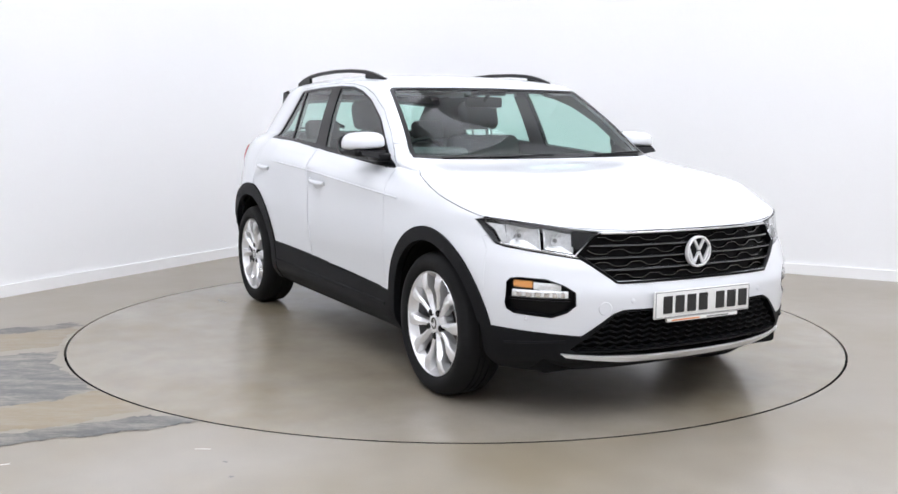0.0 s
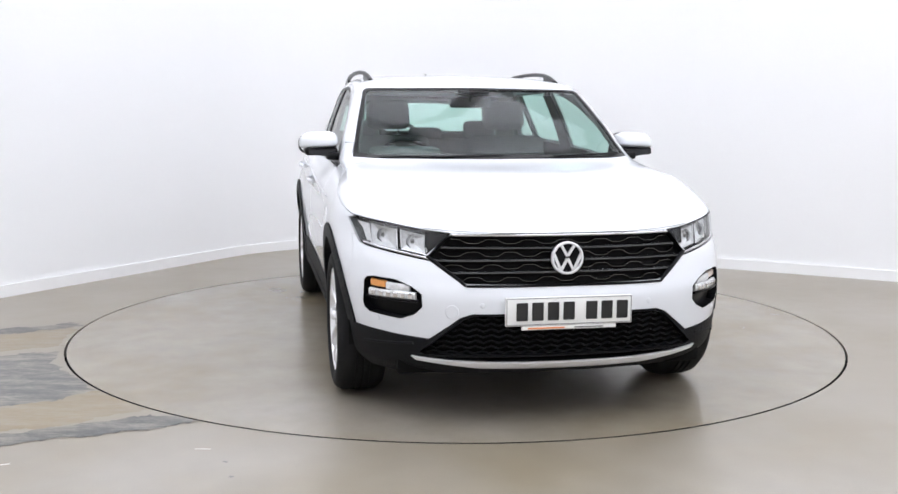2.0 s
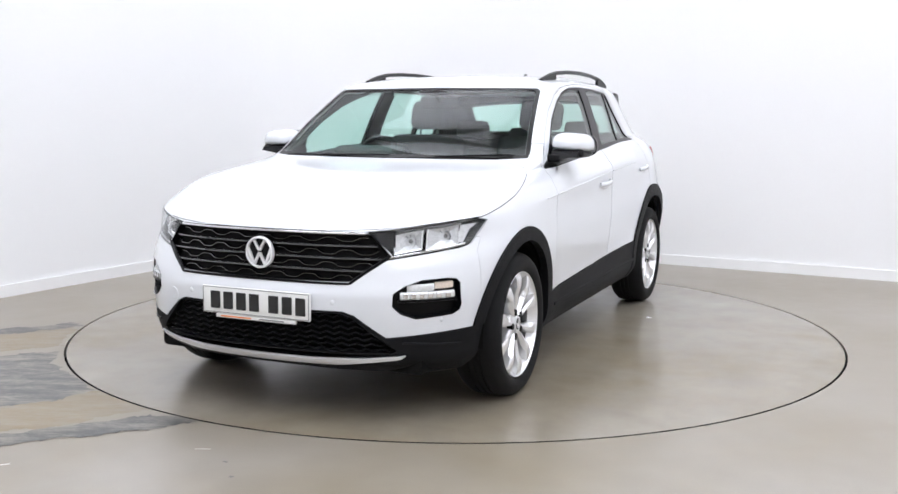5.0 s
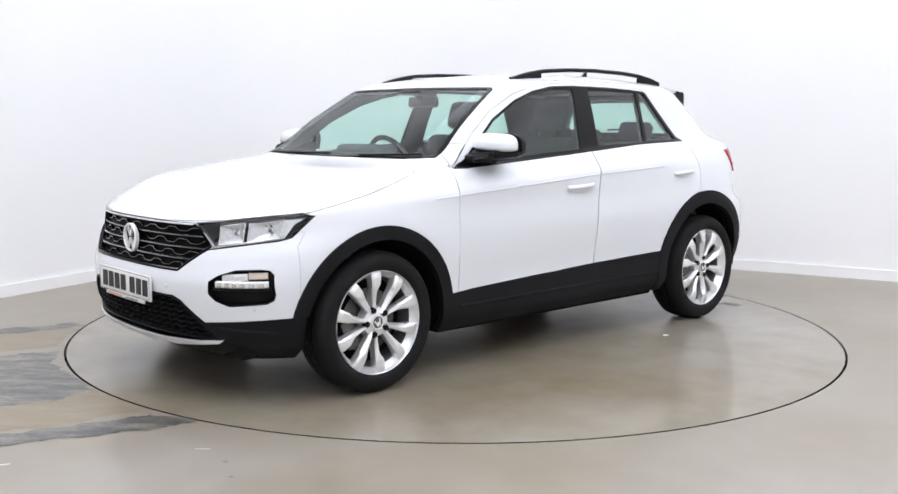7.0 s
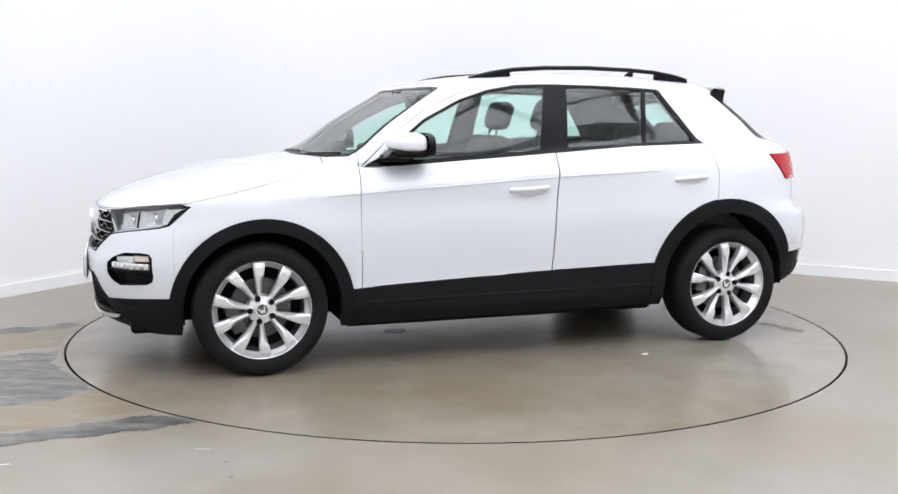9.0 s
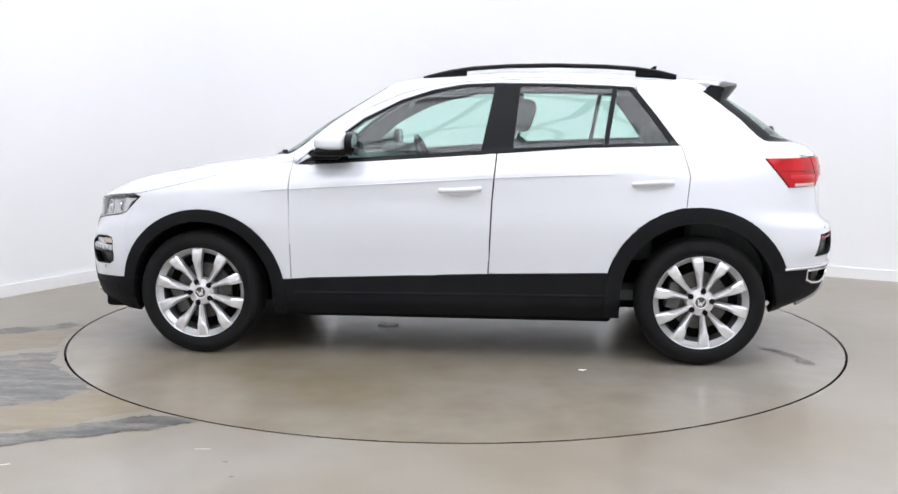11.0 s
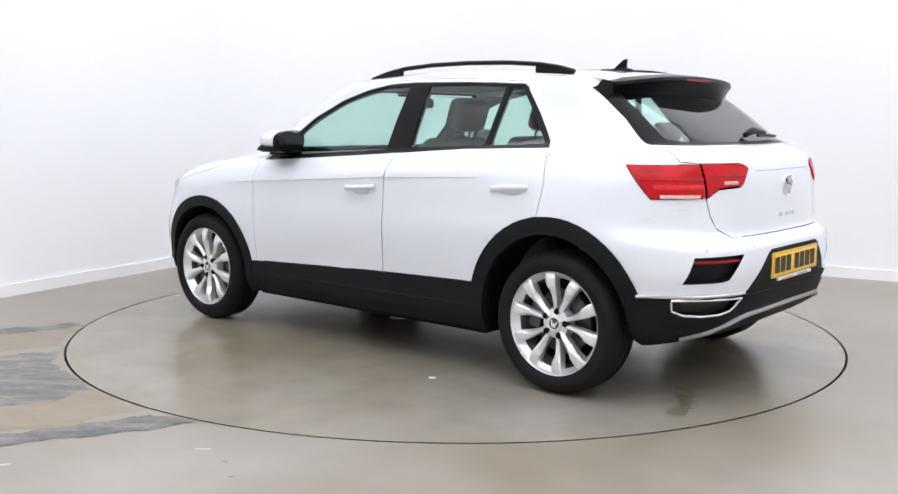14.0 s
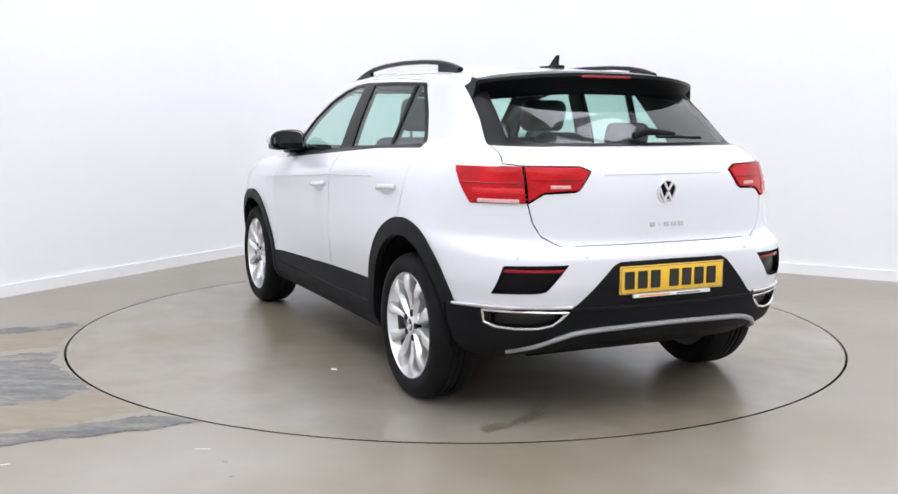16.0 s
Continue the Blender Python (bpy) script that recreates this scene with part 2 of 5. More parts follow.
def strip(name, pts, z0, z1, thick, mat, label, kind="structure", cat="wall"):
    """An upright slab along a line, thickness away from the room."""
    bm = bmesh.new()
    inner, outer = [], []
    for i, p in enumerate(pts):
        d = (pts[min(i + 1, len(pts) - 1)] - pts[max(i - 1, 0)]).normalized()
        nrm = Vector((-d.y, d.x, 0))
        inner.append(p)
        outer.append(p + nrm * thick)
    rows = [[bm.verts.new((q.x, q.y, z)) for q in line] for line, z in ((inner, z0), (inner, z1), (outer, z1), (outer, z0))]
    for i in range(len(pts) - 1):
        for a, b in ((0, 1), (1, 2), (2, 3), (3, 0)):
            bm.faces.new((rows[a][i], rows[a][i + 1], rows[b][i + 1], rows[b][i]))
    bm.faces.new([r[0] for r in rows])
    bm.faces.new([r[-1] for r in rows][::-1])
    bmesh.ops.recalc_face_normals(bm, faces=bm.faces[:])
    ob = to_object(name, bm, mat)
    return tagged(ob, label, cat, kind=kind)


def build_room():
    o = room_outline()
    back = o[0:19]
    strip("wall_studio", back, -0.05, ROOM_H, 0.15, WALL, "smooth white painted studio wall with a rounded corner")
    strip("wall_east", [o[18], o[19]], -0.05, ROOM_H, 0.15, WALL, "white painted studio wall")
    strip("wall_south", [o[19], o[0]], -0.05, ROOM_H, 0.15, WALL, "white painted studio wall")
    inset = []
    for i, p in enumerate(back):
        d = (back[min(i + 1, len(back) - 1)] - back[max(i - 1, 0)]).normalized()
        inset.append(p + Vector((d.y, -d.x, 0)) * 0.018)
    strip("baseboard", inset, 0.0, 0.085, 0.0165, SKIRT, "white painted skirting board along the studio wall", cat="baseboard")
    # floor with a round hole for the turntable
    bm = bmesh.new()
    n = 128
    ring = [Vector((math.cos(2 * math.pi * i / n), math.sin(2 * math.pi * i / n), 0)) for i in range(n)]
    centre = CORNER - D1 * ROOM_A / 2 + D2 * ROOM_B / 2
    quad = [CORNER - D1 * (ROOM_A + .1) - D2 * .1, CORNER + D1 * .1 - D2 * .1, CORNER + D2 * (ROOM_B + .1) + D1 * .1, CORNER + D2 * (ROOM_B + .1) - D1 * (ROOM_A + .1)]

    def edge_hit(d):
        best = 1e9
        for i in range(4):
            a, b = quad[i], quad[(i + 1) % 4]
            e = b - a
            den = d.x * e.y - d.y * e.x
            if abs(den) > 1e-9:
                t = (a.x * e.y - a.y * e.x) / den
                if 0 < t < best:
                    best = t
        return d * best
    levels = [[bm.verts.new(p * (DISC_R + 0.005)) for p in ring], [bm.verts.new(p * (DISC_R + 1.0)) for p in ring], [bm.verts.new(edge_hit(p)) for p in ring]]
    low = [bm.verts.new(p * (DISC_R + 0.005) - Vector((0, 0, 0.05))) for p in ring]
    for a, b in ((low, levels[0]), (levels[0], levels[1]), (levels[1], levels[2])):
        for i in range(n):
            bm.faces.new((a[i], b[i], b[(i + 1) % n], a[(i + 1) % n]))
    bmesh.ops.recalc_face_normals(bm, faces=bm.faces[:])
    tagged(to_object("floor", bm, FLOOR), "grey-beige painted concrete studio floor with worn patches", "floor", kind="structure")
    # pit under the table's edge
    bm = bmesh.new()
    lathe(bm, [(DISC_R - 0.3, -0.045), (DISC_R + 0.02, -0.045)], "z", 96)
    tagged(to_object("turntable_pit", bm, GAP), "dark gap round the turntable", "floor gap", kind="structure")
    # ceiling
    bm = bmesh.new()
    vs = [bm.verts.new((q.x, q.y, ROOM_H + z)) for z in (0, 0.15) for q in quad]
    bm.faces.new(vs[:4])
    bm.faces.new(vs[4:][::-1])
    for i in range(4):
        bm.faces.new((vs[i], vs[(i + 1) % 4], vs[4 + (i + 1) % 4], vs[4 + i]))
    bmesh.ops.recalc_face_normals(bm, faces=bm.faces[:])
    tagged(to_object("ceiling", bm, WALL, smooth=False), "white studio ceiling", "ceiling", kind="structure")
    # panel lights in rows
    lamp = thing("ceiling_light", "square white luminous ceiling panel light", "ceiling light", "ceiling lights")
    bm = bmesh.new()
    box(bm, -1.09, 1.09, -1.09, 1.09, -0.05, 0.0, 0.01)
    part("frame", bm, SKIRT, lamp)
    bm = bmesh.new()
    box(bm, -1.05, 1.05, -1.05, 1.05, -0.056, -0.051)
    part("diffuser", bm, PANEL, lamp, "glowing white diffuser", smooth=False)
    yaw = math.degrees(math.atan2(D1.y, D1.x))
    first = True
    for i in range(5):
        for j in range(5):
            if i == 1 and j == 1:
                continue            # none right over the turntable
            p = CORNER - D1 * (1.35 + 2.3 * i) + D2 * (1.35 + 2.3 * j)
            m = pose(p.x, p.y, ROOM_H - 0.002, 0, 0, yaw)
            if first:
                lamp.matrix_basis = m
                first = False
            else:
                copy_thing(lamp, m)


build_room()


def build_turntable():
    t = thing("turntable", "round grey-beige rotating display deck flush with the floor", "turntable")
    bm = bmesh.new()
    lathe(bm, [(0.0, 0.0), (0.6, 0.0), (1.2, 0.0), (1.8, 0.0), (DISC_R - 0.008, 0.0)], "z", 128)
    bmesh.ops.remove_doubles(bm, verts=bm.verts[:], dist=1e-5)
    part("deck", bm, TABLE, t)
    # Deck edge in near-black: the shade in the gap is put into its colour.
    bm = bmesh.new()
    lathe(bm, [(DISC_R - 0.008, 0.0), (DISC_R - 0.006, -0.001), (DISC_R - 0.006, -0.04)], "z", 128)
    part("edge", bm, GAP, t, "deck edge darkened with the painted shade of the gap")
    return t


turntable = build_turntable()


def blotch(bm, pts, z, rough=0.03, seed=0, step=0.06, clear=0.0):
    """A thin flat patch with a ragged edge."""
    out = []
    for i, p in enumerate(pts):
        a, b = Vector(p), Vector(pts[(i + 1) % len(pts)])
        k = max(1, int((b - a).length / step))
        for j in range(k):
            q = a.lerp(b, j / k)
            w = noise.noise_vector(Vector((q.x * 7 + seed, q.y * 7, seed))) * rough + noise.noise_vector(Vector((q.x * 38 + seed, q.y * 38, seed))) * rough * .55
            e = Vector((q.x + w.x, q.y + w.y))
            if e.length < clear:
                e = e.normalized() * clear
            out.append(bm.verts.new((e.x, e.y, z)))
    f = bm.faces.new(out)
    f.normal_update()
    if f.normal.z < 0:
        f.normal_flip()
    bmesh.ops.triangulate(bm, faces=[f])
    return bm


def build_floor_marks():
    pieces = (
        ("floor_patch", STAIN_TAN, [(-3.1, -0.35), (-2.62, -0.26), (-2.26, -0.10), (-2.15, -0.62), (-2.45, -0.80), (-3.0, -0.95)], 0.0012, "worn tan stretch of the studio floor paint"),
        ("floor_patch", STAIN_DARK, [(-3.0, -0.95), (-2.42, -0.86), (-2.12, -0.74), (-2.02, -1.00), (-1.86, -1.23), (-1.64, -1.50), (-1.74, -1.65), (-1.84, -1.71), (-1.96, -1.77), (-2.4, -1.95), (-2.9, -1.8)], 0.0016, "scuffed dark grey stretch of the studio floor"),
        ("floor_patch", STAIN_TAN, [(-2.4, -1.93), (-1.96, -1.75), (-1.84, -1.69), (-1.74, -1.63), (-1.62, -1.52), (-1.30, -1.82), (-1.52, -1.98), (-1.80, -2.12), (-2.2, -2.3)], 0.0012, "worn tan stretch of the studio floor paint"),
        ("floor_patch", STAIN_STRIP, [(-2.0, -2.27), (-1.78, -2.15), (-1.50, -2.00), (-1.31, -1.89), (-1.18, -1.87), (-1.04, -1.97), (-1.35, -2.11), (-1.72, -2.27), (-2.0, -2.40)], 0.0020, "dark scuffed strip on the studio floor"),
        ("floor_patch", STAIN_STRIP, [(-2.9, -0.33), (-2.67, -0.23), (-2.25, -0.02), (-2.21, -0.14), (-2.58, -0.37), (-2.9, -0.50)], 0.0020, "dark scuffed strip on the studio floor"),
    )
    for i, (name, mat, pts, z, label) in enumerate(pieces):
        bm = bmesh.new()
        blotch(bm, pts, z, 0.05, i * 3.7, 0.010, DISC_R + 0.008)
        tagged(to_object(name, bm, mat, smooth=False), label, "floor mark", kind="structure")


build_floor_marks()


# ---------------------------------------------------------------- car: skin
def contour(u, nose, tail, wf, wm, wr, nf, nr, xf, xr, zs):
    """One level line of the left half: u 0..1 front arc, 1..2 flank, 2..3 rear arc."""
    if u <= 1:
        p = u * math.pi / 2
        x = xf + (nose - xf) * max(math.cos(p), 0) ** (2 / nf)
        y = wf * math.sin(p) ** (2 / nf)
    elif u <= 2:
        t = u - 1
        x = xf + (xr - xf) * t
        y = wf * (1 - t) * (1 - 2 * t) + wm * 4 * t * (1 - t) + wr * t * (2 * t - 1)
    else:
        p = (3 - u) * math.pi / 2
        x = xr + (tail - xr) * max(math.cos(p), 0) ** (2 / nr)
        y = wr * math.sin(p) ** (2 / nr)
    z = float(np.interp(-x, [-q[0] for q in zs], [q[1] for q in zs]))
    return x, y, z


# level lines from the sill up to the spine of the roof
LEVELS = (
    dict(nose=.66, tail=-3.16, wf=.80, wm=.80, wr=.80, nf=2.6, nr=2.8, xf=0, xr=-2.55, zs=((.8, .225), (.5, .20), (.3, .205), (0, .22), (-2.6, .235), (-3.0, .262), (-3.2, .29))),
    dict(nose=.755, tail=-3.30, wf=.840, wm=.845, wr=.845, nf=2.8, nr=3.4, xf=0, xr=-2.55, zs=((.8, .27), (.4, .28), (0, .30), (-2.6, .32), (-3.0, .35), (-3.3, .375))),
    dict(nose=.785, tail=-3.335, wf=.858, wm=.845, wr=.86, nf=2.8, nr=3.5, xf=0, xr=-2.55, zs=((.8, .38), (.4, .40), (0, .42), (-2.6, .46), (-3.0, .49), (-3.4, .52))),
    dict(nose=.795, tail=-3.345, wf=.872, wm=.858, wr=.872, nf=2.8, nr=3.5, xf=0, xr=-2.55, zs=((.8, .52), (.4, .55), (0, .58), (-2.6, .60), (-3.0, .60), (-3.4, .60))),
    dict(nose=.775, tail=-3.345, wf=.876, wm=.865, wr=.876, nf=2.7, nr=3.3, xf=0, xr=-2.55, zs=((.8, .61), (.4, .66), (0, .70), (-2.6, .72), (-3.0, .70), (-3.4, .685))),
    dict(nose=.755, tail=-3.298, wf=.870, wm=.862, wr=.864, nf=2.5, nr=2.9, xf=0, xr=-2.55, zs=((.8, .70), (.4, .75), (0, .80), (-2.6, .84), (-3.0, .79), (-3.4, .745))),
    dict(nose=.742, tail=-3.292, wf=.862, wm=.866, wr=.840, nf=2.5, nr=2.9, xf=0, xr=-2.55, zs=((.8, .775), (.5, .82), (.3, .835), (0, .85), (-.4, .865), (-1.5, .945), (-2.2, .97), (-3.0, .95), (-3.4, .93))),
    dict(nose=.705, tail=-3.272, wf=.830, wm=.832, wr=.796, nf=2.45, nr=3.0, xf=-.05, xr=-2.55, zs=((.8, .805), (.5, .85), (.3, .89), (0, .93), (-.4, .945), (-1.5, 1.01), (-2.2, 1.05), (-3.0, 1.055), (-3.4, 1.04))),
    dict(nose=.60, tail=-3.24, wf=.795, wm=.800, wr=.754, nf=2.6, nr=3.0, xf=-.15, xr=-2.55, zs=((.6, .865), (.3, .925), (0, .965), (-.4, .985), (-1.5, 1.05), (-2.4, 1.10), (-3.0, 1.10), (-3.4, 1.085))),
    dict(nose=.10, tail=-3.185, wf=.778, wm=.778, wr=.722, nf=3.0, nr=3.0, xf=-.40, xr=-2.55, zs=((.1, 0.985), (0, .99), (-.4, 1.0), (-1.5, 1.075), (-2.4, 1.122), (-3.0, 1.122), (-3.4, 1.115))),
    dict(nose=-.30, tail=-3.13, wf=.778, wm=.766, wr=.702, nf=3.7, nr=3.2, xf=-.66, xr=-2.5, zs=((-.3, 1.04), (-.5, 1.035), (-.7, 1.04), (-1.5, 1.09), (-2.4, 1.135), (-3.0, 1.137), (-3.4, 1.13))),
    dict(nose=-.63, tail=-2.925, wf=.712, wm=.715, wr=.648, nf=5.0, nr=4.0, xf=-.95, xr=-2.40, zs=((-.6, 1.235), (-.9, 1.225), (-1.5, 1.24), (-2.4, 1.265), (-3.0, 1.27))),
    dict(nose=-.940, tail=-2.70, wf=.636, wm=.634, wr=.595, nf=7.0, nr=5.0, xf=-1.25, xr=-2.30, zs=((-.9, 1.41), (-1.2, 1.405), (-1.6, 1.425), (-2.2, 1.425), (-2.8, 1.405))),
    dict(nose=-.990, tail=-2.68, wf=.598, wm=.600, wr=.568, nf=5.0, nr=4.0, xf=-1.28, xr=-2.25, zs=((-.9, 1.432), (-1.2, 1.443), (-1.6, 1.462), (-2.2, 1.458), (-2.8, 1.43))),
    dict(nose=-1.12, tail=-2.62, wf=.44, wm=.46, wr=.40, nf=3.0, nr=2.8, xf=-1.38, xr=-2.2, zs=((-.9, 1.45), (-1.2, 1.470), (-1.6, 1.492), (-2.2, 1.484), (-2.8, 1.45))),
    dict(nose=-1.45, tail=-2.4, wf=0, wm=0, wr=0, nf=2, nr=2, xf=-1.6, xr=-2.2, zs=((-1.2, 1.490), (-1.6, 1.507), (-2.2, 1.497), (-2.8, 1.47))),
)
NF, NS, NR, SUB = 56, 84, 56, 8


def skin_grid():
    us = [i / NF for i in range(NF)] + [1 + i / NS for i in range(NS)] + [2 + i / NR for i in range(NR + 1)]
    rows = np.array([[contour(u, **lv) for u in us] for lv in LEVELS])
    d = np.diff(rows, axis=0)
    m = np.zeros_like(rows)
    prod = d[:-1] * d[1:]
    m[1:-1] = np.where(prod > 0, 2 * prod / np.where(np.abs(d[:-1] + d[1:]) < 1e-9, 1, d[:-1] + d[1:]), 0)
    m[0], m[-1] = d[0], d[-1]
    out = []
    for k in range(len(LEVELS) - 1):
        for j in range(SUB):
            t = j / SUB
            out.append((2 * t ** 3 - 3 * t * t + 1) * rows[k] + (t ** 3 - 2 * t * t + t) * m[k] + (-2 * t ** 3 + 3 * t * t) * rows[k + 1] + (t ** 3 - t * t) * m[k + 1])
    out.append(rows[-1])
    g = np.array(out)
    # wheel flares swell a little round each arch
    for xc in (0.0, -2.59):
        r = np.hypot(g[..., 0] - xc, g[..., 2] - 0.33)
        side = np.clip((g[..., 1] - 0.70) / 0.1, 0, 1)
        g[..., 1] += 0.006 * np.exp(-((r - 0.45) / 0.10) ** 2) * side
    g[:, 0, 1] = 0
    g[:, -1, 1] = 0
    return us, g


US, GRID = skin_grid()


def skin_mesh():
    bm = bmesh.new()
    nv, nu = GRID.shape[:2]
    nl = bm.verts.layers.float_vector.new("nrm")
    zone = bm.faces.layers.int.new("zone")      # 0 front, 1 flank, 2 rear
    reg = bm.faces.layers.int.new("reg")
    vs = [[bm.verts.new(GRID[i, j]) for j in range(nu)] for i in range(nv - 1)]
    tops = [bm.verts.new(GRID[nv - 1, j]) for j in range(nu)]
    vs.append(tops)
    for i in range(nv - 1):
        for j in range(nu - 1):
            f = bm.faces.new((vs[i][j], vs[i + 1][j], vs[i + 1][j + 1], vs[i][j + 1]))
            f[zone] = 0 if US[j] < 1 else 1 if US[j] < 2 else 2
    bmesh.ops.remove_doubles(bm, verts=bm.verts[:], dist=1e-5)
    bmesh.ops.dissolve_degenerate(bm, dist=1e-6, edges=bm.edges[:])
    bm.normal_update()
    side = sum((f.normal.y * f.calc_area() for f in bm.faces))
    if side < 0:
        bmesh.ops.reverse_faces(bm, faces=bm.faces[:])
        bm.normal_update()
    for v in bm.verts:
        n = v.normal.copy()
        if abs(v.co.y) < 1e-4:
            n.y = 0
            n.normalize()
        v[nl] = n
    return bm, nl, zone, reg


SKIN, NL, ZONE, REG = skin_mesh()
from mathutils.bvhtree import BVHTree
TREE = BVHTree.FromBMesh(SKIN)


def on_front(y, z, out=0.0):
    p, n, _, _ = TREE.ray_cast(Vector((3, abs(y), z)), Vector((-1, 0, 0)))
    p = p + n * out
    return Vector((p.x, p.y if y >= 0 else -p.y, p.z))


def on_rear(y, z, out=0.0):
    p, n, _, _ = TREE.ray_cast(Vector((-6, abs(y), z)), Vector((1, 0, 0)))
    p = p + n * out
    return Vector((p.x, p.y if y >= 0 else -p.y, p.z))


def on_side(x, z, out=0.0):
    p, n, _, _ = TREE.ray_cast(Vector((x, 3, z)), Vector((0, -1, 0)))
    return p + n * out


def on_top(x, y, out=0.0):
    p, n, _, _ = TREE.ray_cast(Vector((x, abs(y), 3)), Vector((0, 0, -1)))
    p = p + n * out
    return Vector((p.x, p.y if y >= 0 else -p.y, p.z))


AX = {"xz": (0, 2, 1), "yz": (1, 2, 0), "xy": (0, 1, 2)}


def cut(proj, poly, zones, keep=None):
    """Score the skin along a polygon seen in one projection."""
    a, b, c = AX[proj]
    lo = [min(p[k] for p in poly) - .06 for k in (0, 1)]
    hi = [max(p[k] for p in poly) + .06 for k in (0, 1)]
    cand = set()
    for f in SKIN.faces:
        if f[ZONE] in zones:
            q = f.verts[0].co
            if lo[0] < q[a] < hi[0] and lo[1] < q[b] < hi[1]:
                cand.add(f)
    for i, p in enumerate(poly):
        q = poly[(i + 1) % len(poly)]
        d = (q[0] - p[0], q[1] - p[1])
        ln = math.hypot(*d)
        if ln < 1e-6:
            continue
        no = Vector((0, 0, 0))
        no[a], no[b] = -d[1] / ln, d[0] / ln
        co = Vector((0, 0, 0))
        co[a], co[b] = p
        local = []
        for f in cand:
            s = [((v.co[a] - p[0]) * d[0] + (v.co[b] - p[1]) * d[1]) / ln for v in f.verts]
            if max(s) < -.001 or min(s) > ln + .001:
                continue
            e = [(v.co - co).dot(no) for v in f.verts]
            if min(e) < -1e-6 and max(e) > 1e-6:
                local.append(f)
        if not local:
            continue
        geom = set(local)
        for f in local:
            geom.update(f.edges)
            geom.update(f.verts)
        r = bmesh.ops.bisect_plane(SKIN, geom=list(geom), dist=1e-5, plane_co=co, plane_no=no)
        cand -= set(local)
        cand = {f for f in cand if f.is_valid}
        cand.update(x for x in r["geom"] if isinstance(x, bmesh.types.BMFace) and x.is_valid)
        cand.update(f for f in local if f.is_valid)


def inside(pt, poly):
    x, y = pt
    k, r = len(poly), False
    for i in range(k):
        (x1, y1), (x2, y2) = poly[i], poly[(i + 1) % k]
        if (y1 > y) != (y2 > y) and x < (x2 - x1) * (y - y1) / (y2 - y1) + x1:
            r = not r
    return r


REGIONS = []


def region(name, proj, poly, zones, test=None):
    """Name a patch of the skin: the first region that holds a face wins."""
    cut(proj, poly, zones)
    REGIONS.append((name, proj, poly, set(zones), test))


def circle(xc, zc, r, n=44, flat=1.0):
    return [(xc + r * math.cos(2 * math.pi * i / n), zc + r * flat * math.sin(2 * math.pi * i / n)) for i in range(n)]


ARCHES = ((-0.012, 0.325), (-2.570, 0.345))


def arch(xc, zc, r, low):
    """A wheel opening that runs straight down from the hub's height."""
    return [(xc + r * math.cos(math.pi * i / 28), zc + r * math.sin(math.pi * i / 28)) for i in range(29)] + [(xc - r * 1.0, low), (xc + r * 1.0, low)]


region("opening", "xz", arch(*ARCHES[0], 0.378, 0.1), (0, 1), lambda c: c.y > .5)
region("opening", "xz", arch(*ARCHES[1], 0.385, 0.1), (1, 2), lambda c: c.y > .5)
# glasshouse
FRONT_GLASS = [(-.665, 1.026), (-1.470, 1.080), (-1.534, 1.410), (-1.376, 1.406), (-1.215, 1.377), (-1.049, 1.324), (-.855, 1.225), (-.745, 1.140)]
REAR_GLASS = [(-1.632, 1.092), (-2.092, 1.114), (-2.140, 1.400), (-1.90, 1.409), (-1.668, 1.411)]
QUARTER_GLASS = [(-2.118, 1.117), (-2.430, 1.125), (-2.335, 1.255), (-2.232, 1.388), (-2.222, 1.396), (-2.166, 1.399)]
SURROUND = [(-.512, 1.000), (-.701, 1.009), (-1.514, 1.063), (-2.0, 1.097), (-2.474, 1.112), (-2.365, 1.262), (-2.262, 1.390), (-2.24, 1.406), (-2.155, 1.410), (-1.90, 1.420), (-1.538, 1.423), (-1.376, 1.417), (-1.215, 1.388), (-1.049, 1.335), (-.852, 1.237), (-.72, 1.138), (-.60, 1.045)]
DOOR_FRAME = [(-.505, 1.002), (-.695, 1.172), (-.861, 1.287), (-1.052, 1.371), (-1.218, 1.413), (-1.382, 1.433), (-1.579, 1.444), (-1.925, 1.439), (-2.261, 1.420), (-2.27, 1.385), (-1.6, 1.30), (-1.0, 1.20), (-.60, 1.0)]
region("front_glass", "xz", FRONT_GLASS, (0, 1))
region("rear_glass", "xz", REAR_GLASS, (1,))
region("quarter_glass", "xz", QUARTER_GLASS, (1, 2), lambda c: c.y > .4)
region("surround", "xz", SURROUND, (0, 1, 2), lambda c: c.y > .52 and c.x > -2.6)
region("windscreen", "yz", [(-.1, 1.062), (.60, 1.062), (.700, 1.068), (.652, 1.22), (.594, 1.385), (.57, 1.396), (-.1, 1.402)], (0,), lambda c: c.x < -.2)
region("windscreen_edge", "yz", [(-.1, 1.042), (.60, 1.044), (.722, 1.050), (.672, 1.22), (.612, 1.390), (.590, 1.404), (-.1, 1.412)], (0,), lambda c: c.x < -.2)
region("door_frame", "xz", DOOR_FRAME, (0, 1, 2), lambda c: c.y > .5)
region("rear_window", "yz", [(-.1, 1.145), (.52, 1.145), (.572, 1.160), (.556, 1.246), (.540, 1.333), (.53, 1.386), (-.1, 1.396)], (2,))
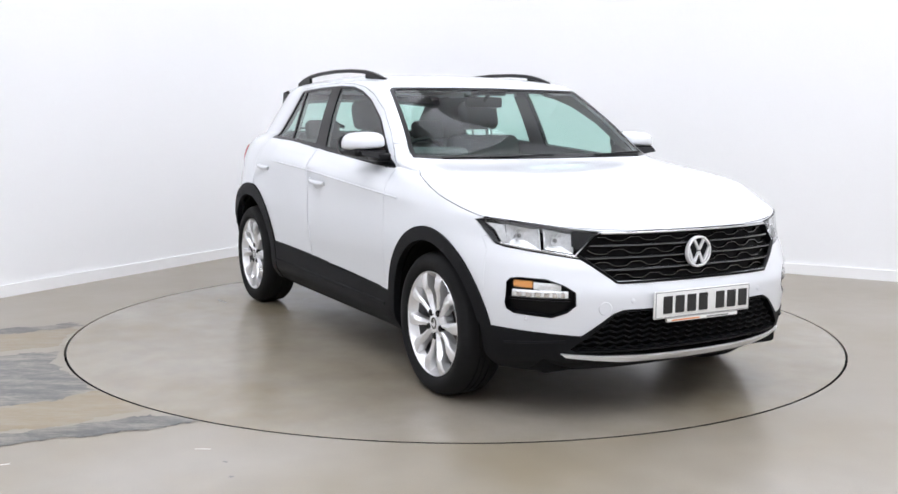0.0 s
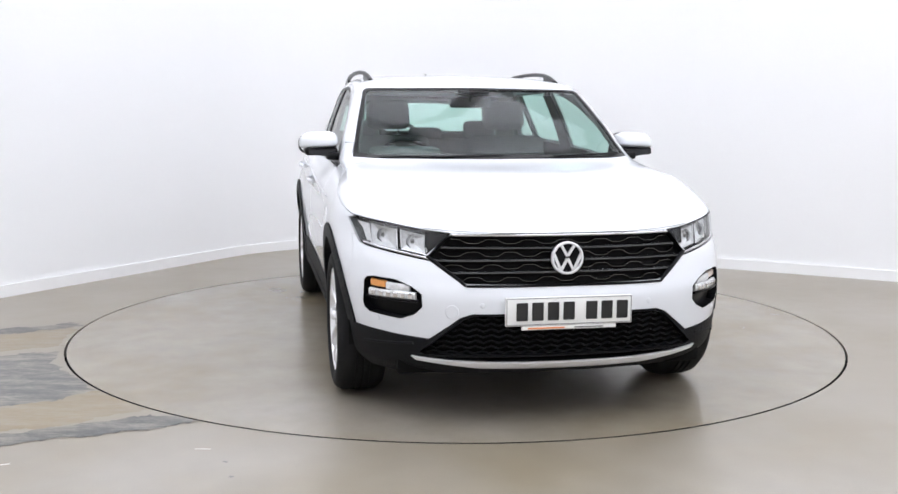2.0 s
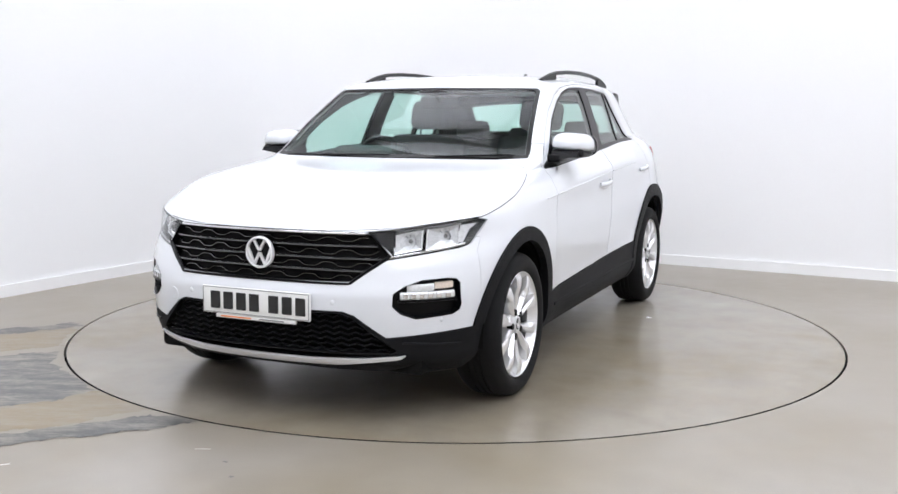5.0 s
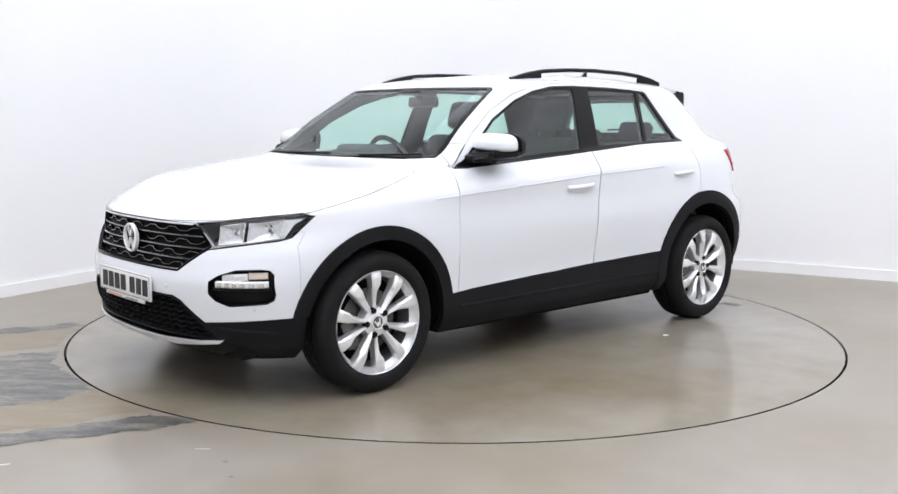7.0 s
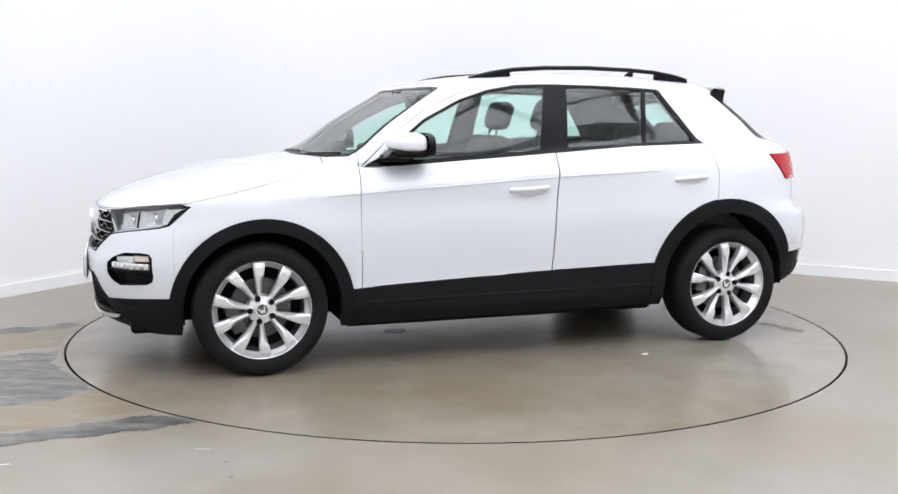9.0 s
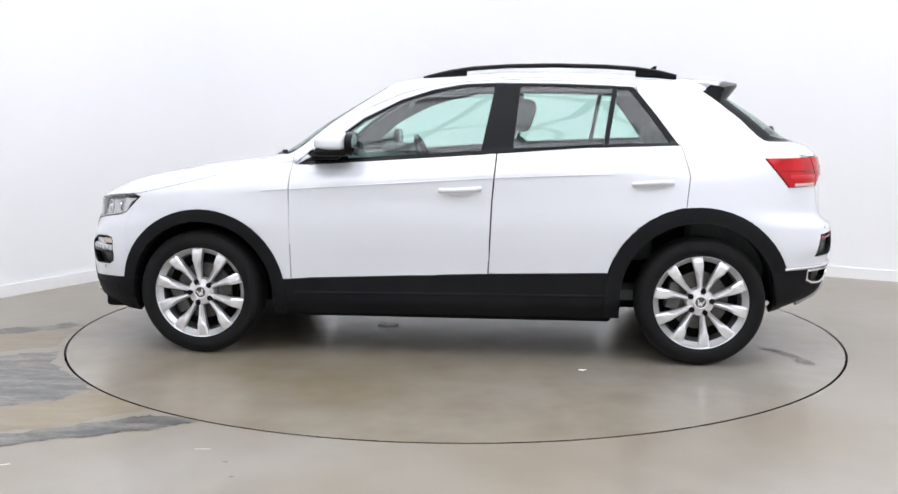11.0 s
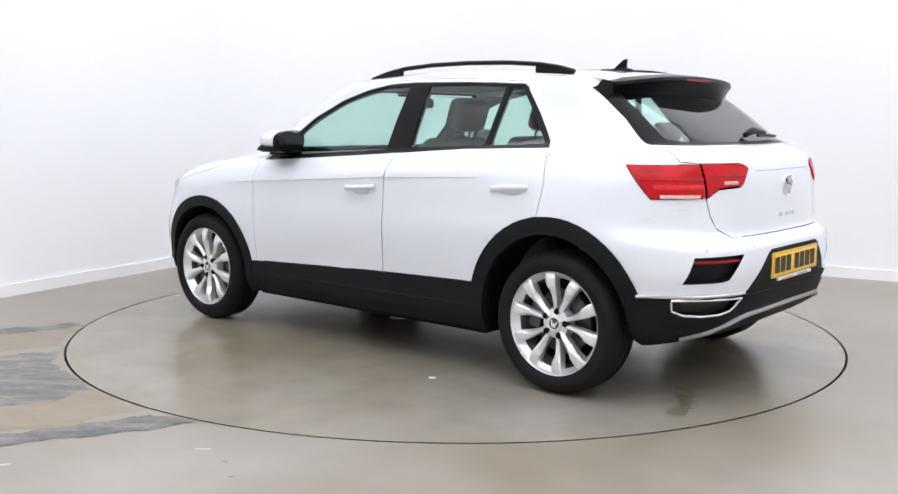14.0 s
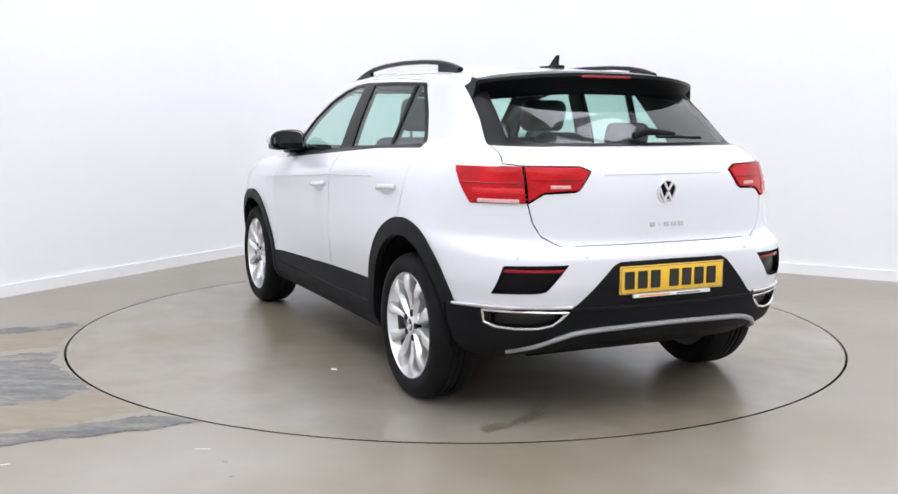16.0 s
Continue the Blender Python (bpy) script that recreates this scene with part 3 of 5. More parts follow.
region("rear_window_edge", "yz", [(-.1, 1.130), (.60, 1.130), (.640, 1.132), (.612, 1.246), (.597, 1.333), (.590, 1.388), (-.1, 1.402)], (2,))
# nose
GRILLE = [(-.1, .790), (.445, .790), (.475, .775), (.552, .692), (.515, .664), (.437, .606), (.40, .596), (-.1, .592)]
region("grille", "yz", GRILLE, (0,), lambda c: c.x > .3)
HEADLAMP = [(.452, .792), (.60, .808), (.72, .826), (.800, .838), (.823, .826), (.812, .790), (.790, .735), (.765, .722), (.66, .702), (.525, .678), (.552, .702)]
region("headlamp", "yz", HEADLAMP, (0,), lambda c: c.x > .1)
FOG = [(.575, .552), (.612, .580), (.668, .603), (.745, .607), (.768, .602), (.779, .585), (.783, .500), (.777, .474), (.758, .458), (.650, .447), (.600, .470), (.573, .500)]
region("fog_recess", "yz", FOG, (0,), lambda c: c.x > .1)
region("intake", "yz", [(-.1, .470), (.375, .470), (.42, .455), (.575, .318), (.54, .300), (.30, .284), (-.1, .279)], (0,), lambda c: c.x > .3)
region("skid_plate", "yz", [(-.1, .277), (.25, .281), (.468, .288), (.606, .299), (.585, .283), (.34, .258), (-.1, .250)], (0,), lambda c: c.x > .3)
region("front_cladding", "yz", [(-.1, .478), (.385, .478), (.43, .462), (.545, .372), (.70, .385), (1.0, .412), (1.0, .1), (-.1, .1)], (0,), lambda c: c.x > .36)
# tail
LAMP_OUT = [(.6015, 1.053), (.80, 1.050), (.875, 1.046), (.875, .90), (.80, .904), (.6015, .908)]
LAMP_IN = [(.5985, 1.053), (.392, 1.051), (.352, 1.032), (.404, .962), (.42, .955), (.538, .948), (.56, .935), (.5985, .908)]
cut("xz", [(-2.873, 1.07), (-3.034, .88), (-3.6, .88), (-3.6, 1.07)], (2,))
region("tail_lamp_outer", "yz", LAMP_OUT, (2,), lambda c: c.x < -2.90 - (1.038 - c.z) * .847)
region("tail_lamp_inner", "yz", LAMP_IN, (2,))
region("reflector_recess", "yz", [(.712, .668), (.478, .672), (.566, .566), (.60, .558), (.748, .555)], (2,), lambda c: c.x < -2.95)
region("exhaust_trim", "yz", [(.74, .488), (.47, .482), (.525, .425), (.60, .412), (.73, .418)], (2,), lambda c: c.x < -2.95)
region("rear_cladding", "yz", [(-.1, .678), (.255, .676), (.285, .662), (.435, .512), (.47, .493), (1.0, .493), (1.0, .1), (-.1, .1)], (2,), lambda c: c.x < -2.95)
region("tailgate", "yz", [(-.1, 1.130), (.641, 1.130), (.662, 1.060), (.600, 1.053), (.600, .905), (.585, .83), (.555, .775), (.49, .738), (-.1, .738)], (2,), lambda c: c.x < -2.7)
# flanks
region("arch_trim", "xz", arch(*ARCHES[0], 0.442, 0.1), (0, 1), lambda c: c.y > .5)
region("arch_trim_rear", "xz", arch(*ARCHES[1], 0.464, 0.1), (1, 2), lambda c: c.y > .5)
region("sill", "xz", [(-.40, .405), (-1.5, .449), (-2.2, .467), (-2.2, .1), (-.40, .1)], (0, 1))
region("front_door", "xz", [(-.49, 1.02), (-.482, .87), (-.489, .35), (-1.512, .38), (-1.531, .82), (-1.552, 1.07), (-1.552, 1.3), (-.49, 1.3)], (0, 1), lambda c: c.y > .5 and c.z < 1.12)
region("rear_door", "xz", [(-1.552, 1.3), (-1.552, 1.07), (-1.531, .82), (-1.512, .38), (-2.2, .45), (-2.32, .66), (-2.50, .79), (-2.52, .96), (-2.475, 1.14)], (1, 2), lambda c: c.y > .5 and c.z < 1.118)
HOOD_REAR = [(1.0, -.1), (1.0, .95), (-.30, .95), (-.345, .78), (-.365, .66), (-.345, .50), (-.31, .25), (-.295, -.1)]
cut("xy", HOOD_REAR, (0, 1))
region("hood", "xz", [(1.0, .70), (.62, .80), (.45, .817), (.324, .842), (.037, .906), (-.20, .968), (-.272, .990), (-.32, 1.015), (-.36, 1.06), (-.36, 1.2), (1.0, 1.2)], (0, 1), lambda c: c.z > .775 + .055 * max(0, c.y) and inside((c.x, c.y), HOOD_REAR))
region("roof", "xz", [(-.90, 1.424), (-1.1, 1.438), (-1.35, 1.448), (-1.6, 1.453), (-2.2, 1.450), (-2.56, 1.436), (-2.64, 1.436), (-2.64, 1.7), (-.90, 1.7)], (0, 1, 2), lambda c: c.x > -2.635)
region("fuel_bumper_rear", "xz", [(-2.98, .2), (-2.98, .80), (-3.08, .86), (-3.6, .88), (-3.6, .2)], (2,))
region("front_bumper", "xz", [(.40, .1), (.40, .70), (.36, .76), (1.0, .80), (1.0, .1)], (0,))

NAMES = [r[0] for r in REGIONS]
for f in SKIN.faces:
    c = f.calc_center_median()
    f[REG] = -1
    for k, (name, proj, poly, zones, test) in enumerate(REGIONS):
        if f[ZONE] in zones:
            a, b, _ = AX[proj]
            if inside((c[a], c[b]), poly) and (test is None or test(c)):
                f[REG] = k
                break
    if f[REG] < 0:
        f[REG] = 101
REG_ID = {}
for k, name in enumerate(NAMES):
    REG_ID.setdefault(name, set()).add(k)
REG_ID["wing"] = {101}
FACES = {}
for f in SKIN.faces:
    FACES.setdefault(f[REG], []).append(f)


def patch(names, mat, parent, part_name, label="", sides=(1,), centre=False, gap=0.0016, out=0.0, rim=0.014, test=None, out_fn=None, only_rim=False):
    """Cut pieces of the skin out as panels with a turned-in edge. centre: join both halves."""
    made = []
    faces = [f for n in names for k in REG_ID[n] for f in FACES.get(k, []) if test is None or test(f.calc_center_median())]
    for s in ((0,) if centre else sides):
        bm = bmesh.new()
        nl = bm.verts.layers.float_vector.new("nrm")
        for sg in ((1, -1) if s == 0 else (s,)):
            vm = {}
            for f in faces:
                vv = []
                for v in f.verts:
                    if v.index not in vm:
                        k = out_fn(v.co) if out_fn else out
                        p = v.co + v[NL] * k
                        w = bm.verts.new((p.x, p.y * sg, p.z))
                        w[nl] = Vector((v[NL].x, v[NL].y * sg, v[NL].z))
                        vm[v.index] = w
                    vv.append(vm[v.index])
                try:
                    bm.faces.new(vv if sg > 0 else vv[::-1])
                except ValueError:
                    pass
        if s == 0:
            bmesh.ops.remove_doubles(bm, verts=[v for v in bm.verts if abs(v.co.y) < 2e-4], dist=5e-4)
        bm.normal_update()
        edges = [e for e in bm.edges if e.is_boundary]
        if gap or rim:
            shift = {}
            for e in edges:
                f = e.link_faces[0]
                d = (e.verts[1].co - e.verts[0].co)
                if d.length < 1e-7:
                    continue
                d.normalize()
                w = f.normal.cross(d)
                mid = (e.verts[0].co + e.verts[1].co) / 2
                if (f.calc_center_median() - mid).dot(w) < 0:
                    w = -w
                for v in e.verts:
                    shift.setdefault(v, []).append(w)
            for v, ws in shift.items():
                w = sum(ws, Vector())
                if w.length > 1e-6:
                    v.co += w.normalized() * gap
        top = len(bm.faces)
        if rim:
            low = {}
            for e in edges:
                for v in e.verts:
                    if v not in low:
                        low[v] = bm.verts.new(v.co - v[nl] * rim)
                        low[v][nl] = v[nl]
            for e in edges:
                l = e.link_loops[0]
                a, b = l.vert, l.link_loop_next.vert
                try:
                    bm.faces.new((b, a, low[a], low[b]))
                except ValueError:
                    pass
        if only_rim:
            bmesh.ops.delete(bm, geom=bm.faces[:top], context="FACES")
            top = 0
        bm.normal_update()
        me = bpy.data.meshes.new(part_name)
        loops = []
        for i, f in enumerate(bm.faces):
            for l in f.loops:
                loops.append(tuple(l.vert[nl]) if i < top else tuple(f.normal))
        bm.to_mesh(me)
        bm.free()
        me.materials.append(mat)
        me.polygons.foreach_set("use_smooth", [True] * len(me.polygons))
        me.normals_split_custom_set(loops)
        ob = new(part_name, me)
        ob.parent = parent
        if label:
            ob["label"] = label
        made.append(ob)
    return made


SKIN.verts.index_update()
car = thing("car", "white compact crossover with black lower cladding, parked on the turntable", "car")
BOTH = (1, -1)

patch(["roof"], PAINT, car, "roof", "white roof panel", centre=True, gap=.0032)
patch(["hood"], PAINT, car, "hood", "white bonnet", centre=True, gap=.0032)
patch(["wing"], PAINT, car, "body_side", "white wings, pillars and quarter panels", centre=True, rim=.012, gap=.0002)
patch(["front_bumper"], PAINT, car, "front_bumper", "white front bumper", centre=True, gap=.0009)
patch(["fuel_bumper_rear"], PAINT, car, "rear_bumper", "white rear bumper", centre=True, gap=0, rim=.01)
tailgate = patch(["tailgate"], PAINT, car, "tailgate", "white tailgate", centre=True, gap=.0050)[0]
doors = {}
for nm in ("front_door", "rear_door"):
    for s, ob in zip(BOTH, patch([nm], PAINT, car, nm, "white door panel", BOTH, gap=.0038)):
        doors[nm, s] = ob
for nm, pn in (("front_glass", "door_window"), ("rear_glass", "door_window"), ("quarter_glass", "quarter_window")):
    for s, ob in zip(BOTH, patch([nm], GLASS, car, pn, "green-tinted window glass", BOTH, gap=0, out=-.006, rim=.004)):
        ob.visible_shadow = False
patch(["door_frame"], PAINT, car, "door_frame", "white painted door frame", BOTH, gap=.0028)
patch(["surround"], SATIN, car, "window_trim", "black window surround and door pillar", BOTH, gap=.0005, out=-.001, rim=.02)
w = patch(["windscreen"], SCREEN, car, "windscreen", "green-tinted windscreen", centre=True, gap=0, out=-.004, rim=.004)[0]
w.visible_shadow = False
patch(["windscreen_edge"], SATIN, car, "windscreen_seal", "black windscreen border", centre=True, gap=.0005, out=-.002, rim=.012)
w = patch(["rear_window"], GLASS, car, "rear_window", "dark-tinted rear window", centre=True, gap=0, out=-.004, rim=.004)[0]
w.visible_shadow = False
patch(["rear_window_edge"], SATIN, car, "rear_window_seal", "black rear window border", centre=True, gap=.0005, out=-.002, rim=.012)
patch(["sill"], BLACK, car, "sill_cladding", "black plastic sill", BOTH, out=.006, rim=.03)
patch(["arch_trim"], BLACK, car, "front_arch_trim", "black plastic wheel arch trim", BOTH, out=.009, rim=.035, gap=.001)
patch(["arch_trim_rear"], BLACK, car, "rear_arch_trim", "black plastic wheel arch trim", BOTH, out=.009, rim=.035, gap=.001)
patch(["front_cladding"], BLACK, car, "front_lower_cladding", "black plastic lower bumper", centre=True, out=.004, rim=.03)
patch(["rear_cladding"], BLACK, car, "rear_lower_cladding", "black plastic rear diffuser", centre=True, out=.004, rim=.03)
patch(["skid_plate"], SILVER, car, "skid_plate", "silver lower lip", centre=True, out=.012, rim=.03)
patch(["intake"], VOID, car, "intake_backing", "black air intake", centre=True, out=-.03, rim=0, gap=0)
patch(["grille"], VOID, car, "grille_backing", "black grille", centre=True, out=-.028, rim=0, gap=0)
patch(["fog_recess"], SATIN, car, "fog_lamp_recess", "black fog lamp surround", BOTH, out_fn=lambda p: -.035, rim=0, gap=0)
patch(["reflector_recess"], SATIN, car, "reflector_recess", "black reflector pocket", BOTH, out=-.025, rim=0, gap=0)
patch(["exhaust_trim"], INK, car, "exhaust_outlet", "dark exhaust outlet", BOTH, out=-.03, rim=0, gap=0)
for s, ob in zip(BOTH, patch(["headlamp"], LENS, car, "headlamp", "clear headlamp lens with chrome reflectors", BOTH, out=.002, rim=.01, gap=.0055)):
    ob.visible_shadow = False
    doors["headlamp", s] = ob
for s in BOTH:
    patch(["headlamp"], LAMP_GREY, doors["headlamp", s], "housing", "grey chrome lamp housing", (s,), out=-.075, rim=0, gap=0, test=lambda c: c.y > .548)
    patch(["headlamp"], LAMP_GREY, doors["headlamp", s], "housing_wall", "grey lamp housing", (s,), out=-.006, rim=.07, gap=.004, only_rim=True)
    patch(["headlamp"], SATIN, doors["headlamp", s], "inner_housing", "black lamp housing", (s,), out=-.020, rim=0, gap=0, test=lambda c: c.y <= .552)
for s, ob in zip(BOTH, patch(["tail_lamp_outer"], RED, car, "tail_lamp", "red tail lamp", BOTH, out=.007, rim=.02, gap=.004)):
    doors["tail", s] = ob
for s, ob in zip(BOTH, patch(["tail_lamp_inner"], RED, tailgate, "tail_lamp", "red tail lamp on the tailgate", BOTH, out=.007, rim=.02, gap=.004)):
    doors["tail_in", s] = ob

for nm, pn in (("fog_recess", "fog_recess_wall"), ("reflector_recess", "reflector_recess_wall"), ("exhaust_trim", "exhaust_outlet_wall")):
    patch([nm], SATIN, car, pn, "", BOTH, out=.001, rim=.036, gap=.001, only_rim=True)
for nm, pn in (("grille", "grille_wall"), ("intake", "intake_wall")):
    patch([nm], SATIN, car, pn, "", centre=True, out=.001, rim=.032, gap=.001, only_rim=True)

# dark inner shell behind all panels, open at the windows and arches
SHELL_SKIP = ("opening", "front_glass", "rear_glass", "quarter_glass", "windscreen", "rear_window")
low_names = [n for n in REG_ID if n not in SHELL_SKIP]
patch(low_names, DARK, car, "inner_shell", "dark inner body shell", centre=True, out=-.056, rim=0, gap=0, test=lambda c: c.z < 1.0)
patch(low_names, TRIM, car, "cabin_trim", "grey inner pillar trim", centre=True, out=-.03, rim=0, gap=0, test=lambda c: 1.0 <= c.z < 1.40)
patch(["roof"], LINING, car, "roof_lining", "pale roof lining", centre=True, out=-.03, rim=0, gap=0)


# ---------------------------------------------------------------- car: wheels
def build_wheel():
    """A wheel whose outer face looks along +y, at the origin."""
    wheel = new("wheel")
    tyre = bmesh.new()
    R = 0.325
    prof = [(.233, .085), (.243, .099), (.256, .107), (.280, .110), (.300, .104), (.313, .090), (.319, .080), (.322, .068), (R, .055),
            (R, .032), (.318, .030), (.318, .024), (R, .022), (R, .004), (.318, .002), (.318, -.004), (R, -.006), (R, -.024), (.318, -.026), (.318, -.032), (R, -.034),
            (R, -.055), (.319, -.080), (.300, -.104), (.26, -.108), (.233, -.085)]
    lathe(tyre, prof, "y", 72, closed=True)
    part("tyre", tyre, RUBBER, wheel, "black rubber tyre")
    rim = bmesh.new()
    lathe(rim, [(.234, .090), (.2350, .095), (.2330, .0975), (.2310, .096), (.2285, .086), (.217, .072), (.206, .056)], "y", 72)
    rim_ob = part("rim", rim, ALLOY, wheel, "silver alloy rim")
    # behind the spokes, in the grey that carries painted shade
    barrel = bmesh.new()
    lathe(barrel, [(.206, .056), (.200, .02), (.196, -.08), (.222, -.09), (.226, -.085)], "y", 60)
    part("barrel", barrel, BARREL, rim_ob, "inner barrel of the rim, its grey darkened as painted shade")
    # ten blade spokes in five pairs
    for i in range(5):
        for sgn in (-1, 1):
            a = 2 * math.pi * i / 5 + math.pi / 2 + sgn * 0.300
            lean = -sgn * 0.10
            bm = bmesh.new()
            rows = []
            # narrow ridged stem, then a wide flat blade past the kink
            for r, wi, wo, yf, ridge, drop in ((.045, .0105, .0105, .078, .1, .010), (.085, .0105, .0115, .082, .1, .014), (.130, .0145, .0170, .088, .2, .018), (.152, .0170, .0205, .094, .35, .016), (.170, .0198, .0245, .097, .7, .004), (.205, .0235, .0290, .096, .7, .003), (.2275, .0250, .0300, .089, .7, .003)):
                aa = a + lean * (1 - r / .21)
                d = Vector((math.cos(aa), 0, math.sin(aa)))
                q = Vector((-math.sin(aa), 0, math.cos(aa))) * sgn
                rows.append([d * r + q * w_ + Vector((0, yf + dy, 0)) for w_, dy in ((-wi, -.045), (-wi, -.003 - drop * .3), (-wi * .62, .001), (wo * ridge * .5, .003), (wo * ridge, .002), (wo, -drop), (wo, -.045))])
            vs = [[bm.verts.new(p) for p in row] for row in rows]
            for p, q in zip(vs, vs[1:]):
                for k in range(6):
                    bm.faces.new((p[k], p[k + 1], q[k + 1], q[k]))
            bm.faces.new(vs[0])
            bm.faces.new(vs[-1][::-1])
            bmesh.ops.recalc_face_normals(bm, faces=bm.faces[:])
            part("spoke", bm, ALLOY, rim_ob, smooth=False)
    hub = bmesh.new()
    lathe(hub, [(0.0005, .078), (.034, .078), (.040, .074), (.066, .070), (.072, .055), (.072, .02)], "y", 36)
    part("hub", hub, ALLOY, rim_ob)
    cap = bmesh.new()
    lathe(cap, [(0.0005, .085), (.027, .085), (.0295, .087), (.0335, .086), (.035, .076)], "y", 28)
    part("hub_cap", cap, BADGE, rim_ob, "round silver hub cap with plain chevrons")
    field = bmesh.new()
    lathe(field, [(.0005, .0856), (.0265, .0856), (.0265, .083)], "y", 24)
    part("cap_field", field, STEEL, rim_ob, "dark field of the hub cap")
    for pts in (((-.019, .014), (-.013, .014), (-.006, -.004), (0, .006), (.006, -.004), (.013, .014), (.019, .014), (.008, -.018), (.004, -.018), (0, -.008), (-.004, -.018), (-.008, -.018)),):
        em = bmesh.new()
        prism(em, pts, .0015, lambda a, b, d: Vector((a, .0862 + d, b)))
        part("emblem", em, BADGE, rim_ob, smooth=False)
    for i in range(5):
        a = 2 * math.pi * i / 5 + math.pi / 2
        bm = bmesh.new()
        lathe(bm, [(.0005, .086), (.0135, .086), (.0155, .083), (.0155, .06)], "y", 6)
        bmesh.ops.translate(bm, verts=bm.verts[:], vec=(math.cos(a) * .057, 0, math.sin(a) * .057))
        part("wheel_bolt", bm, SATIN, rim_ob, "black wheel bolt")
    for ob in (rim_ob, *rim_ob.children):
        ob.data.transform(Matrix.Diagonal((1.012, 1, 1.012, 1)))
    disc = bmesh.new()
    lathe(disc, [(.06, .012), (.148, .012), (.148, -.008), (.06, -.008)], "y", 48, closed=True)
    part("brake_disc", disc, STEEL, wheel, "steel brake disc")
    cal = bmesh.new()
    lathe(cal, [(.02, -.02), (.215, -.02), (.215, -.03)], "y", 36)
    part("back_plate", cal, DARK, wheel)
    c = bmesh.new()
    box(c, .095, .165, -.03, .045, -.07, .07, .012)
    part("brake_caliper", c, STEEL, wheel, "grey brake caliper")
    return wheel


wheel = build_wheel()
wheel.parent = car
HUB_Z, HUB_Y = 0.3256, 0.762
wheel.matrix_basis = pose(0, HUB_Y, HUB_Z, 0, 21, 0)
for x, s, spin in ((-2.59, 1, -12), (0, -1, 40), (-2.59, -1, 5)):
    copy_thing(wheel, pose(x, s * HUB_Y, HUB_Z, 0, spin, 0 if s > 0 else 180))

# wheel-arch liners
for (xc, zc), r in zip(ARCHES, (.385, .395)):
    for s in BOTH:
        bm = bmesh.new()
        lines = []
        for y in (.83, .50, .42):
            rr = r if y > .45 else .05
            lines.append([bm.verts.new((xc + rr * math.cos(math.pi * (-.03 + 1.06 * i / 24)), s * y, zc + rr * math.sin(math.pi * (-.03 + 1.06 * i / 24)))) for i in range(25)])
        for p, q in zip(lines, lines[1:]):
            for i in range(24):
                bm.faces.new((p[i], p[i + 1], q[i + 1], q[i]))
        bmesh.ops.recalc_face_normals(bm, faces=bm.faces[:])
        part("arch_liner", bm, DARK, car, "dark wheel arch liner")
# floor pan and running gear
bm = bmesh.new()
box(bm, -2.15, -.42, -.78, .78, .20, .30, .02)
box(bm, -3.12, -2.98, -.68, .68, .34, .50, .02)
box(bm, -2.95, .55, -.46, .46, .215, .32, .03)
box(bm, -3.10, -2.93, -.62, .62, .305, .46, .03)
box(bm, .36, .60, -.66, .66, .205, .32, .02)
part("underbody", bm, DARK, car, "dark underbody")
bm = bmesh.new()
box(bm, -.30, .25, -.40, .40, .30, .70, .04)
part("engine", bm, DARK, car)
for x in (0, -2.59):
    bm = bmesh.new()
    tube(bm, [(x, -.70, .30), (x, .70, .30)], .035)
    part("axle", bm, DARK, car)
bm = bmesh.new()
tube(bm, [(-1.2, -.25, .22), (-2.2, -.25, .22), (-2.8, -.35, .33)], .03)
part("exhaust_pipe", bm, STEEL, car)
bm = bmesh.new()
tube(bm, [(-2.85, -.55, .36), (-2.85, .45, .36)], .075, 16)
part("silencer", bm, STEEL, car, "dull steel silencer")


# ---------------------------------------------------------------- car: nose details
def ribbon(bm, pts, h, depth, up=Vector((0, 0, 1))):
    """A flat bar of height h and depth along points; it faces away from the car's middle."""
    pts = [Vector(p) for p in pts]
    rows = []
    for i, p in enumerate(pts):
        d = (pts[min(i + 1, len(pts) - 1)] - pts[max(i - 1, 0)]).normalized()
        n = d.cross(up).normalized()
        if n.dot(Vector((p.x + 1.3, p.y, 0))) < 0:
            n = -n
        u = n.cross(d).normalized()
        if u.z < 0:
            u = -u
        rows.append([bm.verts.new(p + n * a * depth + u * b * h / 2) for a, b in ((0, -1), (.7, -1), (1, -.6), (1, .6), (.7, 1), (0, 1))])
    for p, q in zip(rows, rows[1:]):
        for k in range(6):
            bm.faces.new((p[k], p[(k + 1) % 6], q[(k + 1) % 6], q[k]))
    bm.faces.new(rows[0])
    bm.faces.new(rows[-1][::-1])
    bmesh.ops.recalc_face_normals(bm, faces=bm.faces[:])
    return bm


def span(y0, y1, z, fn, n=20, out=0.0, dz=None):
    return [fn(y0 + (y1 - y0) * i / n, z + (dz(y0 + (y1 - y0) * i / n) if dz else 0), out) for i in range(n + 1)]


